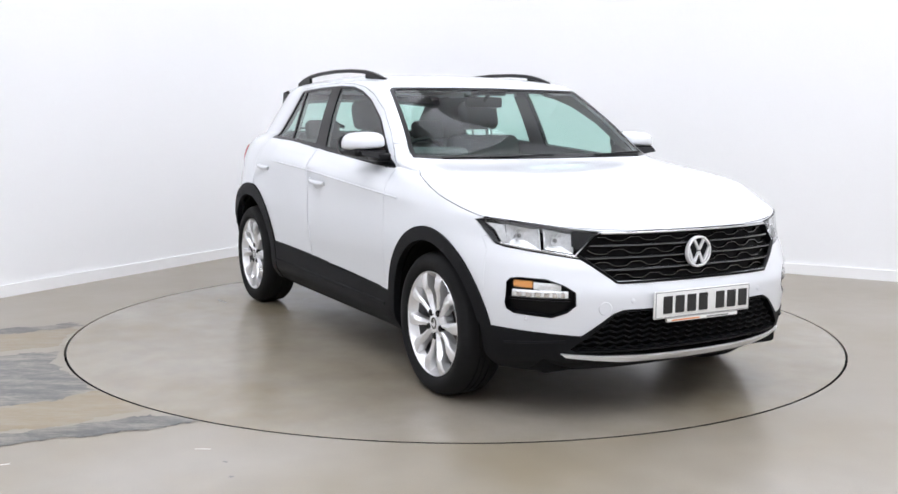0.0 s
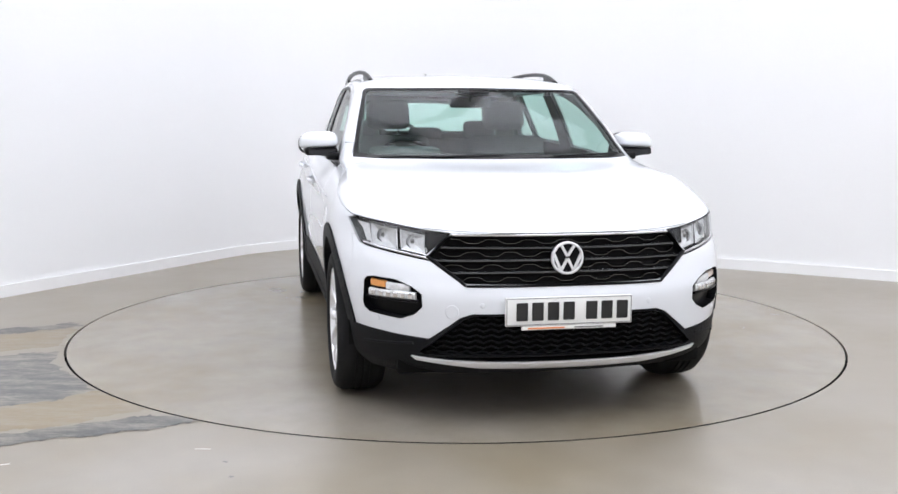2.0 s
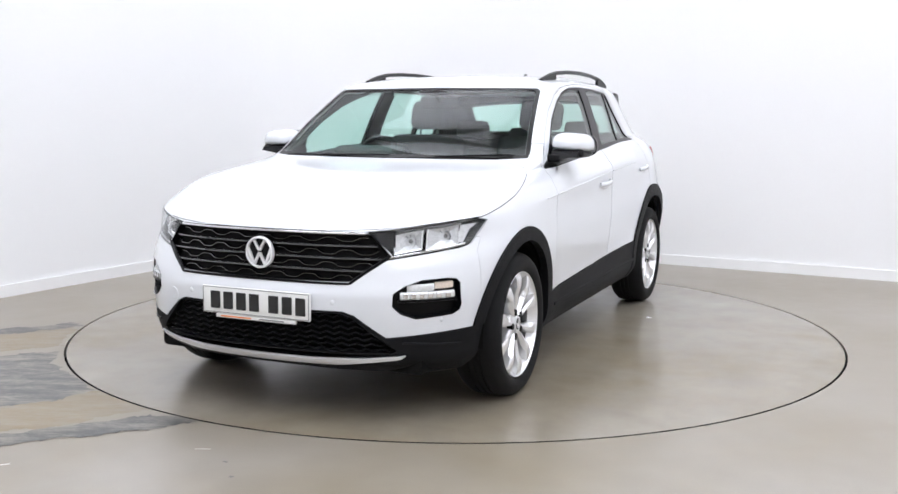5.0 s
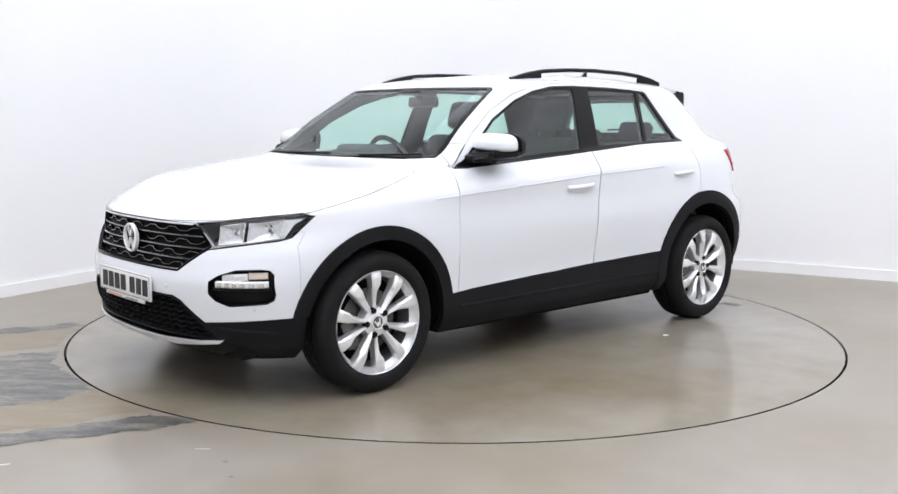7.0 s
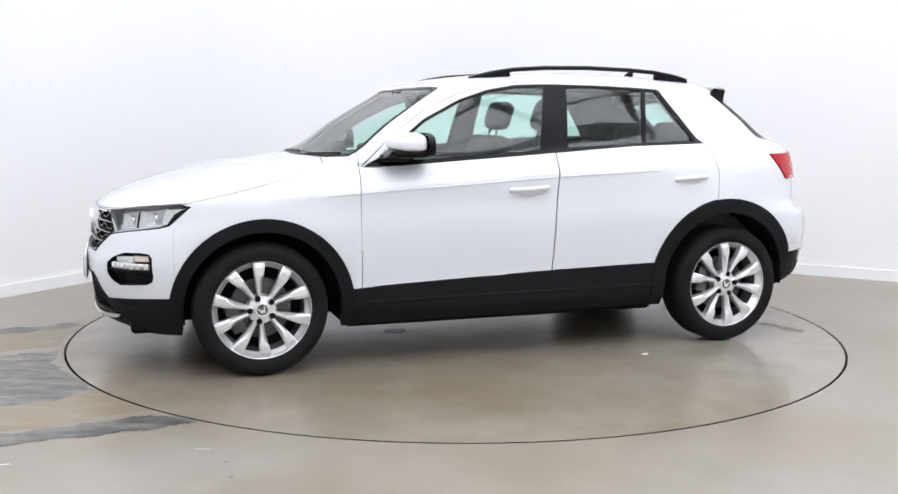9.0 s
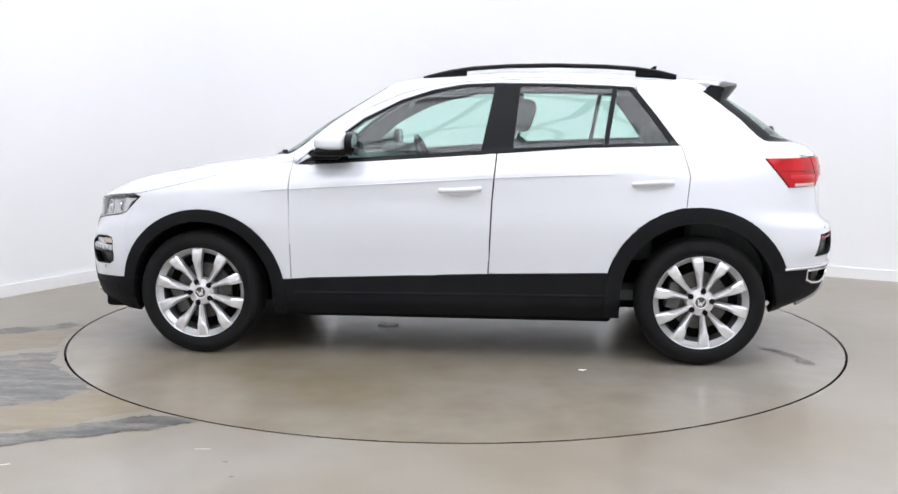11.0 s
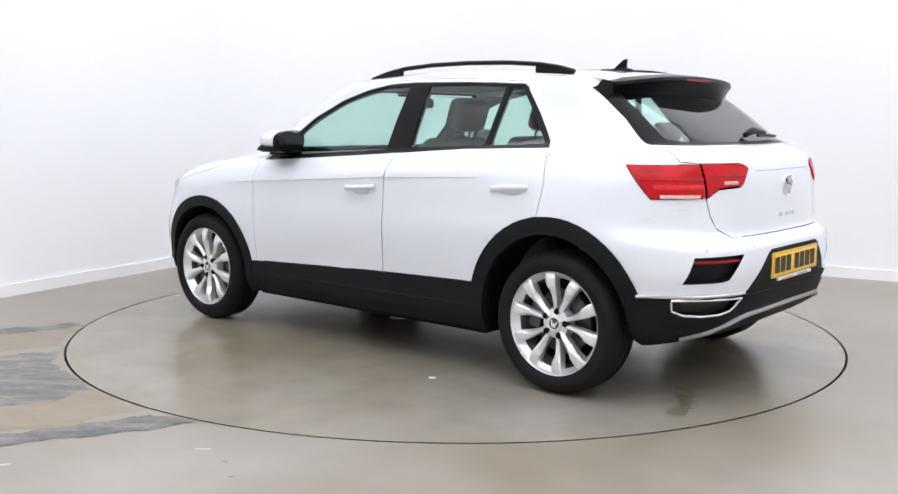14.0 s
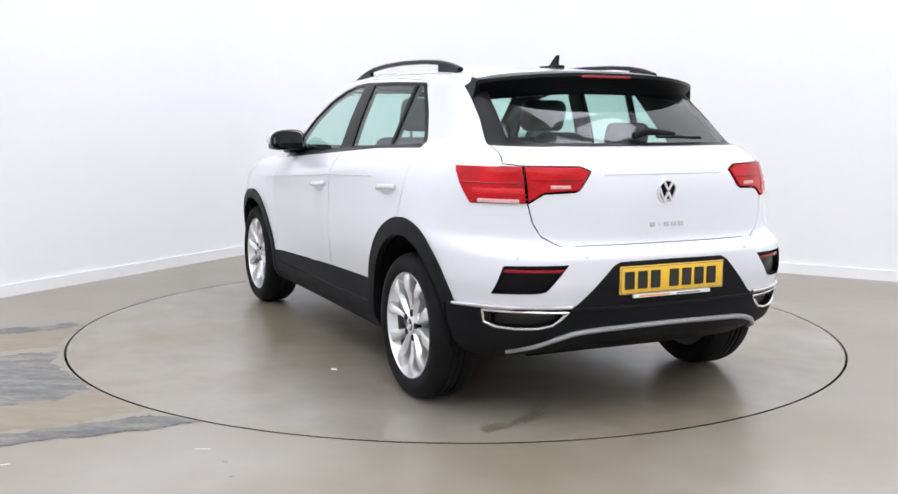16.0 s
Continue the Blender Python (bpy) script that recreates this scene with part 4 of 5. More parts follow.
grille = tagged(part("grille", ribbon(bmesh.new(), span(-.45, .45, .784, on_front, 24, .001), .009, .007), CHROME, car, "black slatted grille with a chrome top strip"))
# straight slats, their highlight painted in as grey
for z, w in ((.736, .495), (.690, .535), (.644, .485)):
    part("grille_slat", ribbon(bmesh.new(), span(-w, w, z, on_front, 28, -.024), .009, .020), SLAT_HIGHLIGHT, grille, "gloss black slat greyed by a painted highlight")
for z, w, ph0 in ((.762, .46, 0), (.713, .50, .5), (.667, .50, 0), (.618, .445, .5)):
    pts = []
    for i in range(81):
        y = -w + 2 * w * i / 80
        ph = abs(((y / .150 + ph0) % 1.0) * 2 - 1)
        pts.append(on_front(y, z + .008 * max(-1, min(1, (ph - .5) * 5)), -.027))
    part("grille_slat", ribbon(bmesh.new(), pts, .005, .012), SLAT, grille, "stepped black slat")
part("grille_frame", ribbon(bmesh.new(), span(-.405, .405, .590, on_front, 24, -.006), .010, .012), SATIN, grille)
for s in BOTH:
    pts = [on_front(s * (.405 + (.545 - .405) * i / 8), .590 + (.700 - .590) * i / 8, -.008) for i in range(9)]
    part("grille_frame", ribbon(bmesh.new(), pts, .012, .012), SATIN, grille)


def emblem(centre, nrm_x, r, parent):
    """A ring with plain chevron strokes."""
    bm = bmesh.new()
    lathe(bm, [(r, -.004), (r, .010), (r * .96, .013), (r * .88, .013), (r * .85, .008), (r * .85, -.004)], "x", 44, closed=True)
    bmesh.ops.translate(bm, verts=bm.verts[:], vec=centre)
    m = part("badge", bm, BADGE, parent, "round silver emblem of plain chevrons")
    bm = bmesh.new()
    lathe(bm, [(.0005, .002), (r * .86, .002), (r * .86, -.004)], "x", 40)
    bmesh.ops.translate(bm, verts=bm.verts[:], vec=centre)
    part("badge_field", bm, SATIN, m, "dark field")
    bm = bmesh.new()
    t = r * .16

    def stroke(a, b):
        d = Vector((b[0] - a[0], b[1] - a[1])).normalized()
        q = Vector((-d.y, d.x)) * t / 2
        prism(bm, [(a[0] + q.x, a[1] + q.y), (b[0] + q.x, b[1] + q.y), (b[0] - q.x, b[1] - q.y), (a[0] - q.x, a[1] - q.y)], .008, lambda y, z, dd: Vector((centre[0] + nrm_x * (.002 + dd), centre[1] + y, centre[2] + z)))
    for sg in (-1, 1):
        stroke((sg * r * .42, r * .80), (sg * r * .02, r * .12))
        stroke((sg * r * .86, r * .28), (sg * r * .40, -r * .78))
        stroke((sg * r * .40, -r * .78), (sg * r * .02, -r * .02))
    part("chevron", bm, BADGE, m)
    return m


fc = on_front(0, .694)
emblem((fc.x + .004, 0, .694), 1, .066, car)


def plate(name, fn, z, sign, mat, x_out, label):
    p0 = fn(0, z)
    x = p0.x + sign * x_out
    base = bmesh.new()
    box(base, min(x, x + sign * .012), max(x, x + sign * .012), -.262, .262, z - .057, z + .057, .004)
    pl = part(name, base, mat, car, label)
    xf = x + sign * .0124
    edge = bmesh.new()
    for y0, y1, z0, z1 in ((-.258, .258, z + .051, z + .0535), (-.258, .258, z - .0535, z - .051), (-.2585, -.2555, z - .051, z + .051), (.2555, .2585, z - .051, z + .051)):
        box(edge, min(xf, xf + sign * .001), max(xf, xf + sign * .001), y0, y1, z0, z1)
    part("plate_border", edge, INK_GREY, pl, smooth=False)
    # plain bars in place of the characters
    w, step = .046, .064
    ys = [-.205 + step * i for i in range(4)] + [-.205 + step * 4 + .030 + step * i for i in range(3)]
    for y in ys:
        bm = bmesh.new()
        box(bm, min(xf, xf + sign * .0015), max(xf, xf + sign * .0015), y - w / 2 + .01, y + w / 2 + .01, z - .036, z + .036, .003)
        part("plate_bar", bm, INK, pl, "plain black bar", smooth=False)
    strip_ = bmesh.new()
    box(strip_, min(x, x + sign * .012), max(x, x + sign * .012), -.195, .195, z - .074, z - .0585, .002)
    st = part("plate_strip", strip_, PLATE_WHITE, pl, "white strip with small bars")
    for (ya, yb), mm in (((-.17, -.02), INK_ORANGE), ((.02, .14), INK_GREY)):
        bm = bmesh.new()
        a, b = (ya, yb) if sign > 0 else (-yb, -ya)
        box(bm, min(xf, xf + sign * .001), max(xf, xf + sign * .001), a, b, z - .070, z - .064)
        part("strip_bar", bm, mm, st, smooth=False)
    return pl


plate("front_number_plate", on_front, .490, 1, PLATE_WHITE, .002, "white number plate with plain black bars")
plate("rear_number_plate", on_rear, .600, -1, PLATE_YELLOW, -.004, "yellow number plate with plain black bars")

# front lower intake mesh
intake = part("intake_grille", ribbon(bmesh.new(), span(-.55, .55, .300, on_front, 24, -.012), .012, .014), SATIN, car, "black honeycomb air intake")
for k in range(7):
    z = .310 + .024 * k
    w = .555 - max(0, (z - .33)) * 1.25
    pts = []
    n = int(w / .03) * 2
    for i in range(n + 1):
        y = -w + 2 * w * i / n
        pts.append(on_front(y, z + (.0055 if (i + k) % 2 else -.0055), -.024))
    part("mesh_bar", ribbon(bmesh.new(), pts, .006, .014), BLACK, intake)

# fog lamps: indicator above, daytime strip below
for s in BOTH:
    fog = part("fog_lamp", ribbon(bmesh.new(), span(s * .600, s * .768, .541, on_front, 12, -.022), .030, .016), LAMP_CLEAR, car, "clear daytime running lamp with an amber indicator")
    # left one takes the amber paled for viewing angle
    part("indicator", ribbon(bmesh.new(), span(s * .712, s * .764, .582, on_front, 8, -.026), .028, .014), AMBER if s < 0 else AMBER_PALE, fog, "amber indicator")
    part("indicator_lens", ribbon(bmesh.new(), span(s * .622, s * .710, .576, on_front, 8, -.026), .030, .014), LAMP_CLEAR, fog, "clear lens")
    for i in range(6):
        y = s * (.612 + .026 * i)
        part("led_facet", ribbon(bmesh.new(), span(y, y + s * .014, .541, on_front, 2, -.006), .022, .005), CHROME, fog, smooth=False)
    part("fog_frame", ribbon(bmesh.new(), span(s * .592, s * .774, .520, on_front, 12, -.024), .010, .022), SATIN, fog)
for s in BOTH:
    for y, z, r in ((.345, .513, .011), (.725, .44, .010)):
        p = on_front(s * y, z)
        bm = bmesh.new()
        bmesh.ops.create_uvsphere(bm, u_segments=14, v_segments=8, radius=r)
        bmesh.ops.scale(bm, vec=(.25, 1, 1), verts=bm.verts[:])
        bmesh.ops.translate(bm, verts=bm.verts[:], vec=p)
        part("parking_sensor", bm, PAINT, car, "small round parking sensor")

# steps in the black cladding
for s in BOTH:
    bm = bmesh.new()
    ribbon(bm, [Vector((x, s * (on_side(x, .335 + (-.5 - x) * .008).y + .004), .335 + (-.5 - x) * .008)) for x in [-.50 - 1.62 * i / 14 for i in range(15)]], .016, .007)
    part("sill_step", bm, BLACK, car, "raised edge along the black sill")
part("diffuser_step", ribbon(bmesh.new(), span(-.46, .46, .492, on_rear, 20, .003), .012, .010), BLACK, car, "raised edge across the black diffuser")
for s in BOTH:
    bm = bmesh.new()
    ribbon(bm, [on_front(s * y, z, .003) for y, z in ((.60, .352), (.66, .345), (.72, .338), (.77, .332))], .010, .008)
    part("bumper_step", bm, BLACK, car, "raised edge on the black lower bumper")

# round cover of the towing eye
bm = bmesh.new()
tow = on_front(-.462, .486)
tow_n = (on_front(-.462, .486, .01) - tow).normalized()
m = Matrix.Translation(tow) @ tow_n.to_track_quat("X", "Z").to_matrix().to_4x4()
lathe(bm, [(.0005, .0015), (.026, .0015), (.028, .0), (.0285, -.004)], "x", 28)
bmesh.ops.transform(bm, matrix=m, verts=bm.verts[:])
part("towing_cover", bm, PAINT, car, "round white towing-eye cover")

# headlamp insides
for s in BOTH:
    hl = doors["headlamp", s]
    for y0, y1, z0, z1, nm in ((.556, .652, .793, .712, "reflector"), (.668, .765, .813, .724, "reflector")):
        pts = [on_front(s * y0, z0 - .008, -.030), on_front(s * y1, z0 + .010, -.030), on_front(s * y1, z1 + .012, -.030), on_front(s * y0, z1 - .004, -.030)]
        bm = bmesh.new()
        mid = sum(pts, Vector()) / 4 + Vector((-.030, 0, 0))
        ring = [bm.verts.new(p) for p in pts]
        inner_top = [p.lerp(mid, .62) for p in pts]
        inner = [bm.verts.new(p) for p in inner_top]
        for i in range(4):
            bm.faces.new((ring[i], ring[(i + 1) % 4], inner[(i + 1) % 4], inner[i]))
        bm.faces.new(inner)
        bmesh.ops.recalc_face_normals(bm, faces=bm.faces[:])
        rf = part("reflector", bm, LAMP_CLEAR, hl, "chrome lamp reflector", smooth=False)
        fr = bmesh.new()
        for a, b in zip(pts, pts[1:] + pts[:1]):
            tube(fr, [a, b], .004, 6)
        part("reflector_frame", fr, CHROME, hl)
        bm = bmesh.new()
        lathe(bm, [(.004, -.012), (.014, -.008), (.022, .000), (.027, .010), (.0285, .011), (.0285, .004)], "x", 24)
        bmesh.ops.translate(bm, verts=bm.verts[:], vec=mid + Vector((.008, 0, 0)))
        part("bowl", bm, CHROME, hl, "chrome lamp bowl")
        bm = bmesh.new()
        bmesh.ops.create_uvsphere(bm, u_segments=14, v_segments=8, radius=.010)
        bmesh.ops.translate(bm, verts=bm.verts[:], vec=mid + Vector((.008, 0, 0)))
        part("bulb", bm, INK_GREY, hl, "shaded bulb cap")
        for k in (1, 2, 3):
            bm = bmesh.new()
            tube(bm, [pts[0].lerp(pts[1], k / 4) + Vector((-.004, 0, 0)), inner_top[0].lerp(inner_top[1], k / 4)], .0016, 5)
            part("flute", bm, CHROME, hl)
    part("chrome_strip", ribbon(bmesh.new(), [on_front(s * y, z, -.004) for y, z in ((.535, .690), (.60, .702), (.66, .713), (.72, .724), (.775, .738))], .008, .006), CHROME, hl, "chrome strip under the lamp")
    side_facet = bmesh.new()
    pts = [on_front(s * y, z, -.022) for y, z in ((.775, .742), (.790, .792), (.808, .818), (.765, .812), (.760, .745))]
    vs = [side_facet.verts.new(p) for p in pts]
    side_facet.faces.new(vs)
    part("side_reflector", side_facet, LAMP_CLEAR, hl, "clear side reflector", smooth=False)

# ---------------------------------------------------------------- car: tail details
rc = on_rear(0, .948)
emblem((rc.x - .004, 0, .948), -1, .050, tailgate)
for i, (w, h) in enumerate(((.026, .018), (.012, .004), (.026, .018), (.026, .018), (.026, .018))):
    y = .072 - .036 * i
    p = on_rear(y, .815)
    bm = bmesh.new()
    box(bm, p.x - .003, p.x + .002, y - w / 2, y + w / 2, .815 - h / 2, .815 + h / 2, .001)
    part("model_badge", bm, CHROME, tailgate, "plain chrome bar", smooth=False)
for s in BOTH:
    t = doors["tail", s]
    part("reversing_lens", ribbon(bmesh.new(), span(s * .625, s * .745, .916, on_rear, 8, .005), .016, .005), LENS_PINK, t, "clear reversing lens")
    part("light_guide", ribbon(bmesh.new(), span(s * .605, s * .755, .955, on_rear, 8, .005), .022, .004), RED_BRIGHT, t, "brighter red light guide")
    part("lamp_rib", ribbon(bmesh.new(), span(s * .605, s * .775, .985, on_rear, 8, .005), .006, .005), RED_DARK, t)
    ti = doors["tail_in", s]
    part("clear_lens", ribbon(bmesh.new(), span(s * .44, s * .515, .972, on_rear, 6, .005), .014, .005), LENS_PINK, ti, "clear lens")
    part("lamp_rib", ribbon(bmesh.new(), span(s * .39, s * .57, 1.0, on_rear, 8, .005), .005, .006), RED_DARK, ti)
    part("rear_reflector", ribbon(bmesh.new(), span(s * .495, s * .715, .648, on_rear, 10, -.016), .014, .010), RED_DARK, car, "red rear reflector")
    pts = [on_rear(s * y, z, .003) for y, z in ((.765, .486), (.70, .486), (.60, .484), (.47, .480), (.50, .452), (.530, .428), (.58, .416), (.66, .414), (.72, .420), (.755, .438), (.765, .486))]
    part("exhaust_surround", tube(bmesh.new(), pts, .0065, 8), CHROME, car, "chrome exhaust surround")
    pts = [on_side(x, .500 + (-3.0 - x) * .05, .006) for x in (-2.995, -3.03, -3.06)]
    pts = [Vector((p.x, s * p.y, p.z)) for p in pts] + [on_rear(s * y, .504, .006) for y in (.78, .74, .68, .60, .53, .46)]
    part("chrome_strip", tube(bmesh.new(), pts, .007, 8, ry=.009), CHROME, car, "chrome strip along the rear bumper")
    for y in (.40, .66):
        p = on_rear(s * y, .70)
        bm = bmesh.new()
        bmesh.ops.create_uvsphere(bm, u_segments=14, v_segments=8, radius=.011)
        bmesh.ops.scale(bm, vec=(.25, 1, 1), verts=bm.verts[:])
        bmesh.ops.translate(bm, verts=bm.verts[:], vec=p)
        part("parking_sensor", bm, PAINT, car, "small round parking sensor")
pts = [on_rear(y, z, .010) for y, z in [(s_ * y, z) for s_, row in ((1, ((.64, .305), (.57, .340), (.50, .372), (.44, .392), (.38, .401), (.2, .407))), (-1, ((0, .409), (.2, .407), (.38, .401), (.44, .392), (.50, .372), (.57, .340), (.64, .305)))) for y, z in row]]
part("rear_skid_trim", tube(bmesh.new(), pts, .010, 8, ry=.011), GREY_TRIM, car, "silver skid strip on the rear diffuser")
part("tailgate_crease", ribbon(bmesh.new(), span(-.29, .29, 1.022, on_rear, 12, -.002), .006, .005), PAINT, tailgate)

# roof spoiler: white on top, black trailing face and ends
def spoiler_line(y):
    e = abs(y) / .575
    x1 = -2.832 + .125 * e ** 4
    zt = 1.441 - .036 * e ** 2.4
    return e, x1, zt


bm, lip = bmesh.new(), bmesh.new()
n = 28
secs, lips = [], []
for i in range(n + 1):
    y = -.575 + 1.15 * i / n
    e, x1, zt = spoiler_line(y)
    q = on_top(-2.57, min(abs(y), .545))
    y0 = max(-.548, min(.548, y))
    secs.append([bm.verts.new(p) for p in ((-2.57, y0, q.z + .002), ((-2.57 + x1) / 2, (y0 + y) / 2, (q.z + zt) / 2 + .008), (x1, y, zt), (x1 + .01, y, zt - .012), (-2.60, y0, q.z - .02))])
    lips.append([lip.verts.new(p) for p in ((x1 + .065, y, zt + .004 + .5 * ((q.z - zt) / 2 + .008)), (x1 - .003, y, zt + .003), (x1 - .006, y, zt - .012), (x1 + .030, y * .99, zt - .060), (x1 + .062, y * .985, zt - .090), (x1 + .16, y * .97, zt - .070))])
for b_, rows in ((bm, secs), (lip, lips)):
    k = len(rows[0])
    for p, q in zip(rows, rows[1:]):
        for j in range(k):
            b_.faces.new((p[j], p[(j + 1) % k], q[(j + 1) % k], q[j]))
    b_.faces.new(rows[0])
    b_.faces.new(rows[-1][::-1])
    bmesh.ops.recalc_face_normals(b_, faces=b_.faces[:])
spoiler = part("roof_spoiler", bm, PAINT, tailgate, "white roof spoiler with a black trailing face")
part("spoiler_lip", lip, SATIN, spoiler, "gloss black spoiler face")
for s in BOTH:
    bm = bmesh.new()
    prism(bm, [(-2.585, 1.383), (-2.690, 1.414), (-2.706, 1.404), (-2.690, 1.328), (-2.66, 1.330)], .070, lambda a, b, d: Vector((a, s * (.510 + d + (1.41 - b) * .18), b)))
    part("spoiler_end", bm, SATIN, spoiler, "gloss black spoiler end")
part("brake_lamp", ribbon(bmesh.new(), [Vector((-2.834, y, 1.428)) for y in (-.13, 0, .13)], .012, .004), RED_DARK, spoiler, "dark red brake lamp")
# rear wiper
bm = bmesh.new()
tube(bm, [on_rear(.03, 1.160, .012), on_rear(-.03, 1.165, .03), on_rear(-.10, 1.162, .030), on_rear(-.18, 1.160, .025)], [.014, .018, .014, .008], 10)
tube(bm, [on_rear(-.08, 1.152, .018), on_rear(-.2, 1.156, .014), on_rear(-.33, 1.152, .012)], .007, 6)
part("rear_wiper", bm, SATIN, tailgate, "black rear wiper")
# aerial fin
bm = bmesh.new()
z0 = on_top(-2.42, 0).z
prism(bm, [(-2.30, z0 + .002), (-2.36, z0 + .015), (-2.415, z0 + .058), (-2.432, z0 + .060), (-2.428, z0 + .02), (-2.45, z0 + .0)], .012, lambda a, b, d: Vector((a, d - .006, b)))
box(bm, -2.455, -2.29, -.024, .024, z0 - .004, z0 + .012, .005)
part("aerial", bm, SATIN, car, "black shark-fin aerial")

# ---------------------------------------------------------------- car: roof rails, mirrors, handles, wipers
def rail_top(x):
    return float(np.interp(-x, (1.15, 1.20, 1.29, 1.41, 1.60, 1.84, 2.10, 2.26, 2.38, 2.47), (1.462, 1.476, 1.497, 1.515, 1.527, 1.531, 1.525, 1.514, 1.497, 1.474)))


for s in BOTH:
    bm = bmesh.new()
    pts = [(-1.15 - 1.32 * i / 36, s * (.543 + .012 * math.sin(math.pi * i / 36)), rail_top(-1.15 - 1.32 * i / 36) - .012) for i in range(37)]
    tube(bm, pts, .014, 10, ry=.012)
    rail = part("roof_rail", bm, SATIN, car, "black roof rail")
    for xa, xb in ((-1.15, -1.38), (-2.47, -2.26)):
        bm = bmesh.new()
        xs = [xa + (xb - xa) * i / 8 for i in range(9)]
        prism(bm, [(x, on_top(x, .550).z - .006) for x in xs] + [(x, max(on_top(x, .550).z - .005, rail_top(x) - .010)) for x in xs[::-1]], .018, lambda a, b, d: Vector((a, s * (.541 + d), b)))
        part("rail_foot", bm, SATIN, rail, "black rail foot")

for s in BOTH:
    # door mirror: white shell, black base and stalk, mirror glass at the back
    bm = bmesh.new()
    bmesh.ops.create_uvsphere(bm, u_segments=28, v_segments=18, radius=1)
    for v in bm.verts:
        x, y, z = v.co
        k = lambda q, p: math.copysign(abs(q) ** p, q)
        x, y, z = k(x, .75), k(y, .62), k(z, .70)
        v.co = Vector((x * (.140 if x > 0 else .060), y * .101, z * (.064 if z > 0 else .026)))
        if v.co.x > 0:
            v.co.x *= 1 - .25 * (v.co.y + .1) / .2
        v.co.z += (v.co.y + .1) * -.06
    bmesh.ops.transform(bm, matrix=pose(-.745, .869, 1.114), verts=bm.verts[:])
    if s < 0:
        bmesh.ops.scale(bm, vec=(1, -1, 1), verts=bm.verts[:])
        bmesh.ops.reverse_faces(bm, faces=bm.faces[:])
    mirror = part("door_mirror", bm, PAINT, doors["front_door", s], "white door mirror with a black base")
    bm = bmesh.new()
    box(bm, -.815, -.635, .775, .945, 1.048, 1.092, .020, seg=3)
    box(bm, -.74, -.60, .735, .84, 1.026, 1.066, .014)
    prism(bm, [(-.545, 1.012), (-.78, 1.032), (-.78, 1.060), (-.70, 1.120), (-.655, 1.110)], .02, lambda a, b, d: Vector((a, .752 + d - (b - 1.02) * .30, b)))
    prism(bm, [(-.600, 1.036), (-.838, 1.050), (-.842, 1.092), (-.70, 1.090), (-.62, 1.078)], .135, lambda a, b, d: Vector((a, .790 + d, b + (d * .16 if b < 1.07 else 0))))
    if s < 0:
        bmesh.ops.scale(bm, vec=(1, -1, 1), verts=bm.verts[:])
        bmesh.ops.reverse_faces(bm, faces=bm.faces[:])
    part("mirror_base", bm, SATIN, mirror, "black mirror base")
    bm = bmesh.new()
    kk = lambda q, p: math.copysign(abs(q) ** p, q)
    loops_ = []
    for x, f in ((-.798, 1.0), (-.826, .985), (-.834, .94), (-.8295, .88)):
        loops_.append([bm.verts.new((x, s * (.869 + kk(math.cos(2 * math.pi * i / 32), .7) * .102 * f), 1.115 + kk(math.sin(2 * math.pi * i / 32), .75) * .060 * f - (kk(math.cos(2 * math.pi * i / 32), .7) + .9) * .006)) for i in range(32)])
    for p, q in zip(loops_, loops_[1:]):
        for i in range(32):
            bm.faces.new((p[i], p[(i + 1) % 32], q[(i + 1) % 32], q[i]))
    bmesh.ops.recalc_face_normals(bm, faces=bm.faces[:])
    part("mirror_bezel", bm, SATIN, mirror, "black mirror bezel")
    bm = bmesh.new()
    bmesh.ops.create_circle(bm, segments=28, radius=1, cap_ends=True)
    for v in bm.verts:
        y, z = v.co.x, v.co.y
        k = lambda q, p: math.copysign(abs(q) ** p, q)
        v.co = Vector((-.8305, s * (.869 + k(y, .7) * .086), 1.118 + k(z, .75) * .044))
    part("mirror_glass", bm, DARK_MIRROR, mirror, "dark mirror glass")
    # handles
    for nm, xa, xb, z in (("front_door", -1.265, -1.475, .878), ("rear_door", -2.235, -2.435, .918)):
        bm = bmesh.new()
        pts, rad = [], []
        for i in range(13):
            t = i / 12
            p = on_side(xa + (xb - xa) * t, z + .012 * t, .026 * min(1, 3.2 * min(t, 1 - t)) ** .5 if 0 < t < 1 else 0.002)
            pts.append((p.x, s * p.y, p.z))
            rad.append(.010)
        tube(bm, pts, rad, 10, ry=.013)
        part("door_handle", bm, PAINT, doors[nm, s], "white pull handle")
        bm = bmesh.new()
        p = on_side((xa + xb) / 2, z - .008, -.002)
        bmesh.ops.create_uvsphere(bm, u_segments=20, v_segments=10, radius=1)
        bmesh.ops.scale(bm, vec=(.075, .006, .026), verts=bm.verts[:])
        bmesh.ops.translate(bm, verts=bm.verts[:], vec=(p.x, s * p.y, p.z))
        part("handle_cup", bm, PAINT, doors[nm, s])
    # crease along the doors
    for xa, xb, owner in ((-.34, -.478, car), (-.50, -1.52, doors["front_door", s]), (-1.545, -2.14, doors["rear_door", s])):
        bm = bmesh.new()
        pts = []
        for i in range(13):
            x = xa + (xb - xa) * i / 12
            z = float(np.interp(-x, (.33, 1.524, 2.14), (.866, .943, .968)))
            p = on_side(x, z, .0)
            pts.append((p.x, s * (p.y - .002), p.z))
        ribbon(bm, pts, .007, .0065)
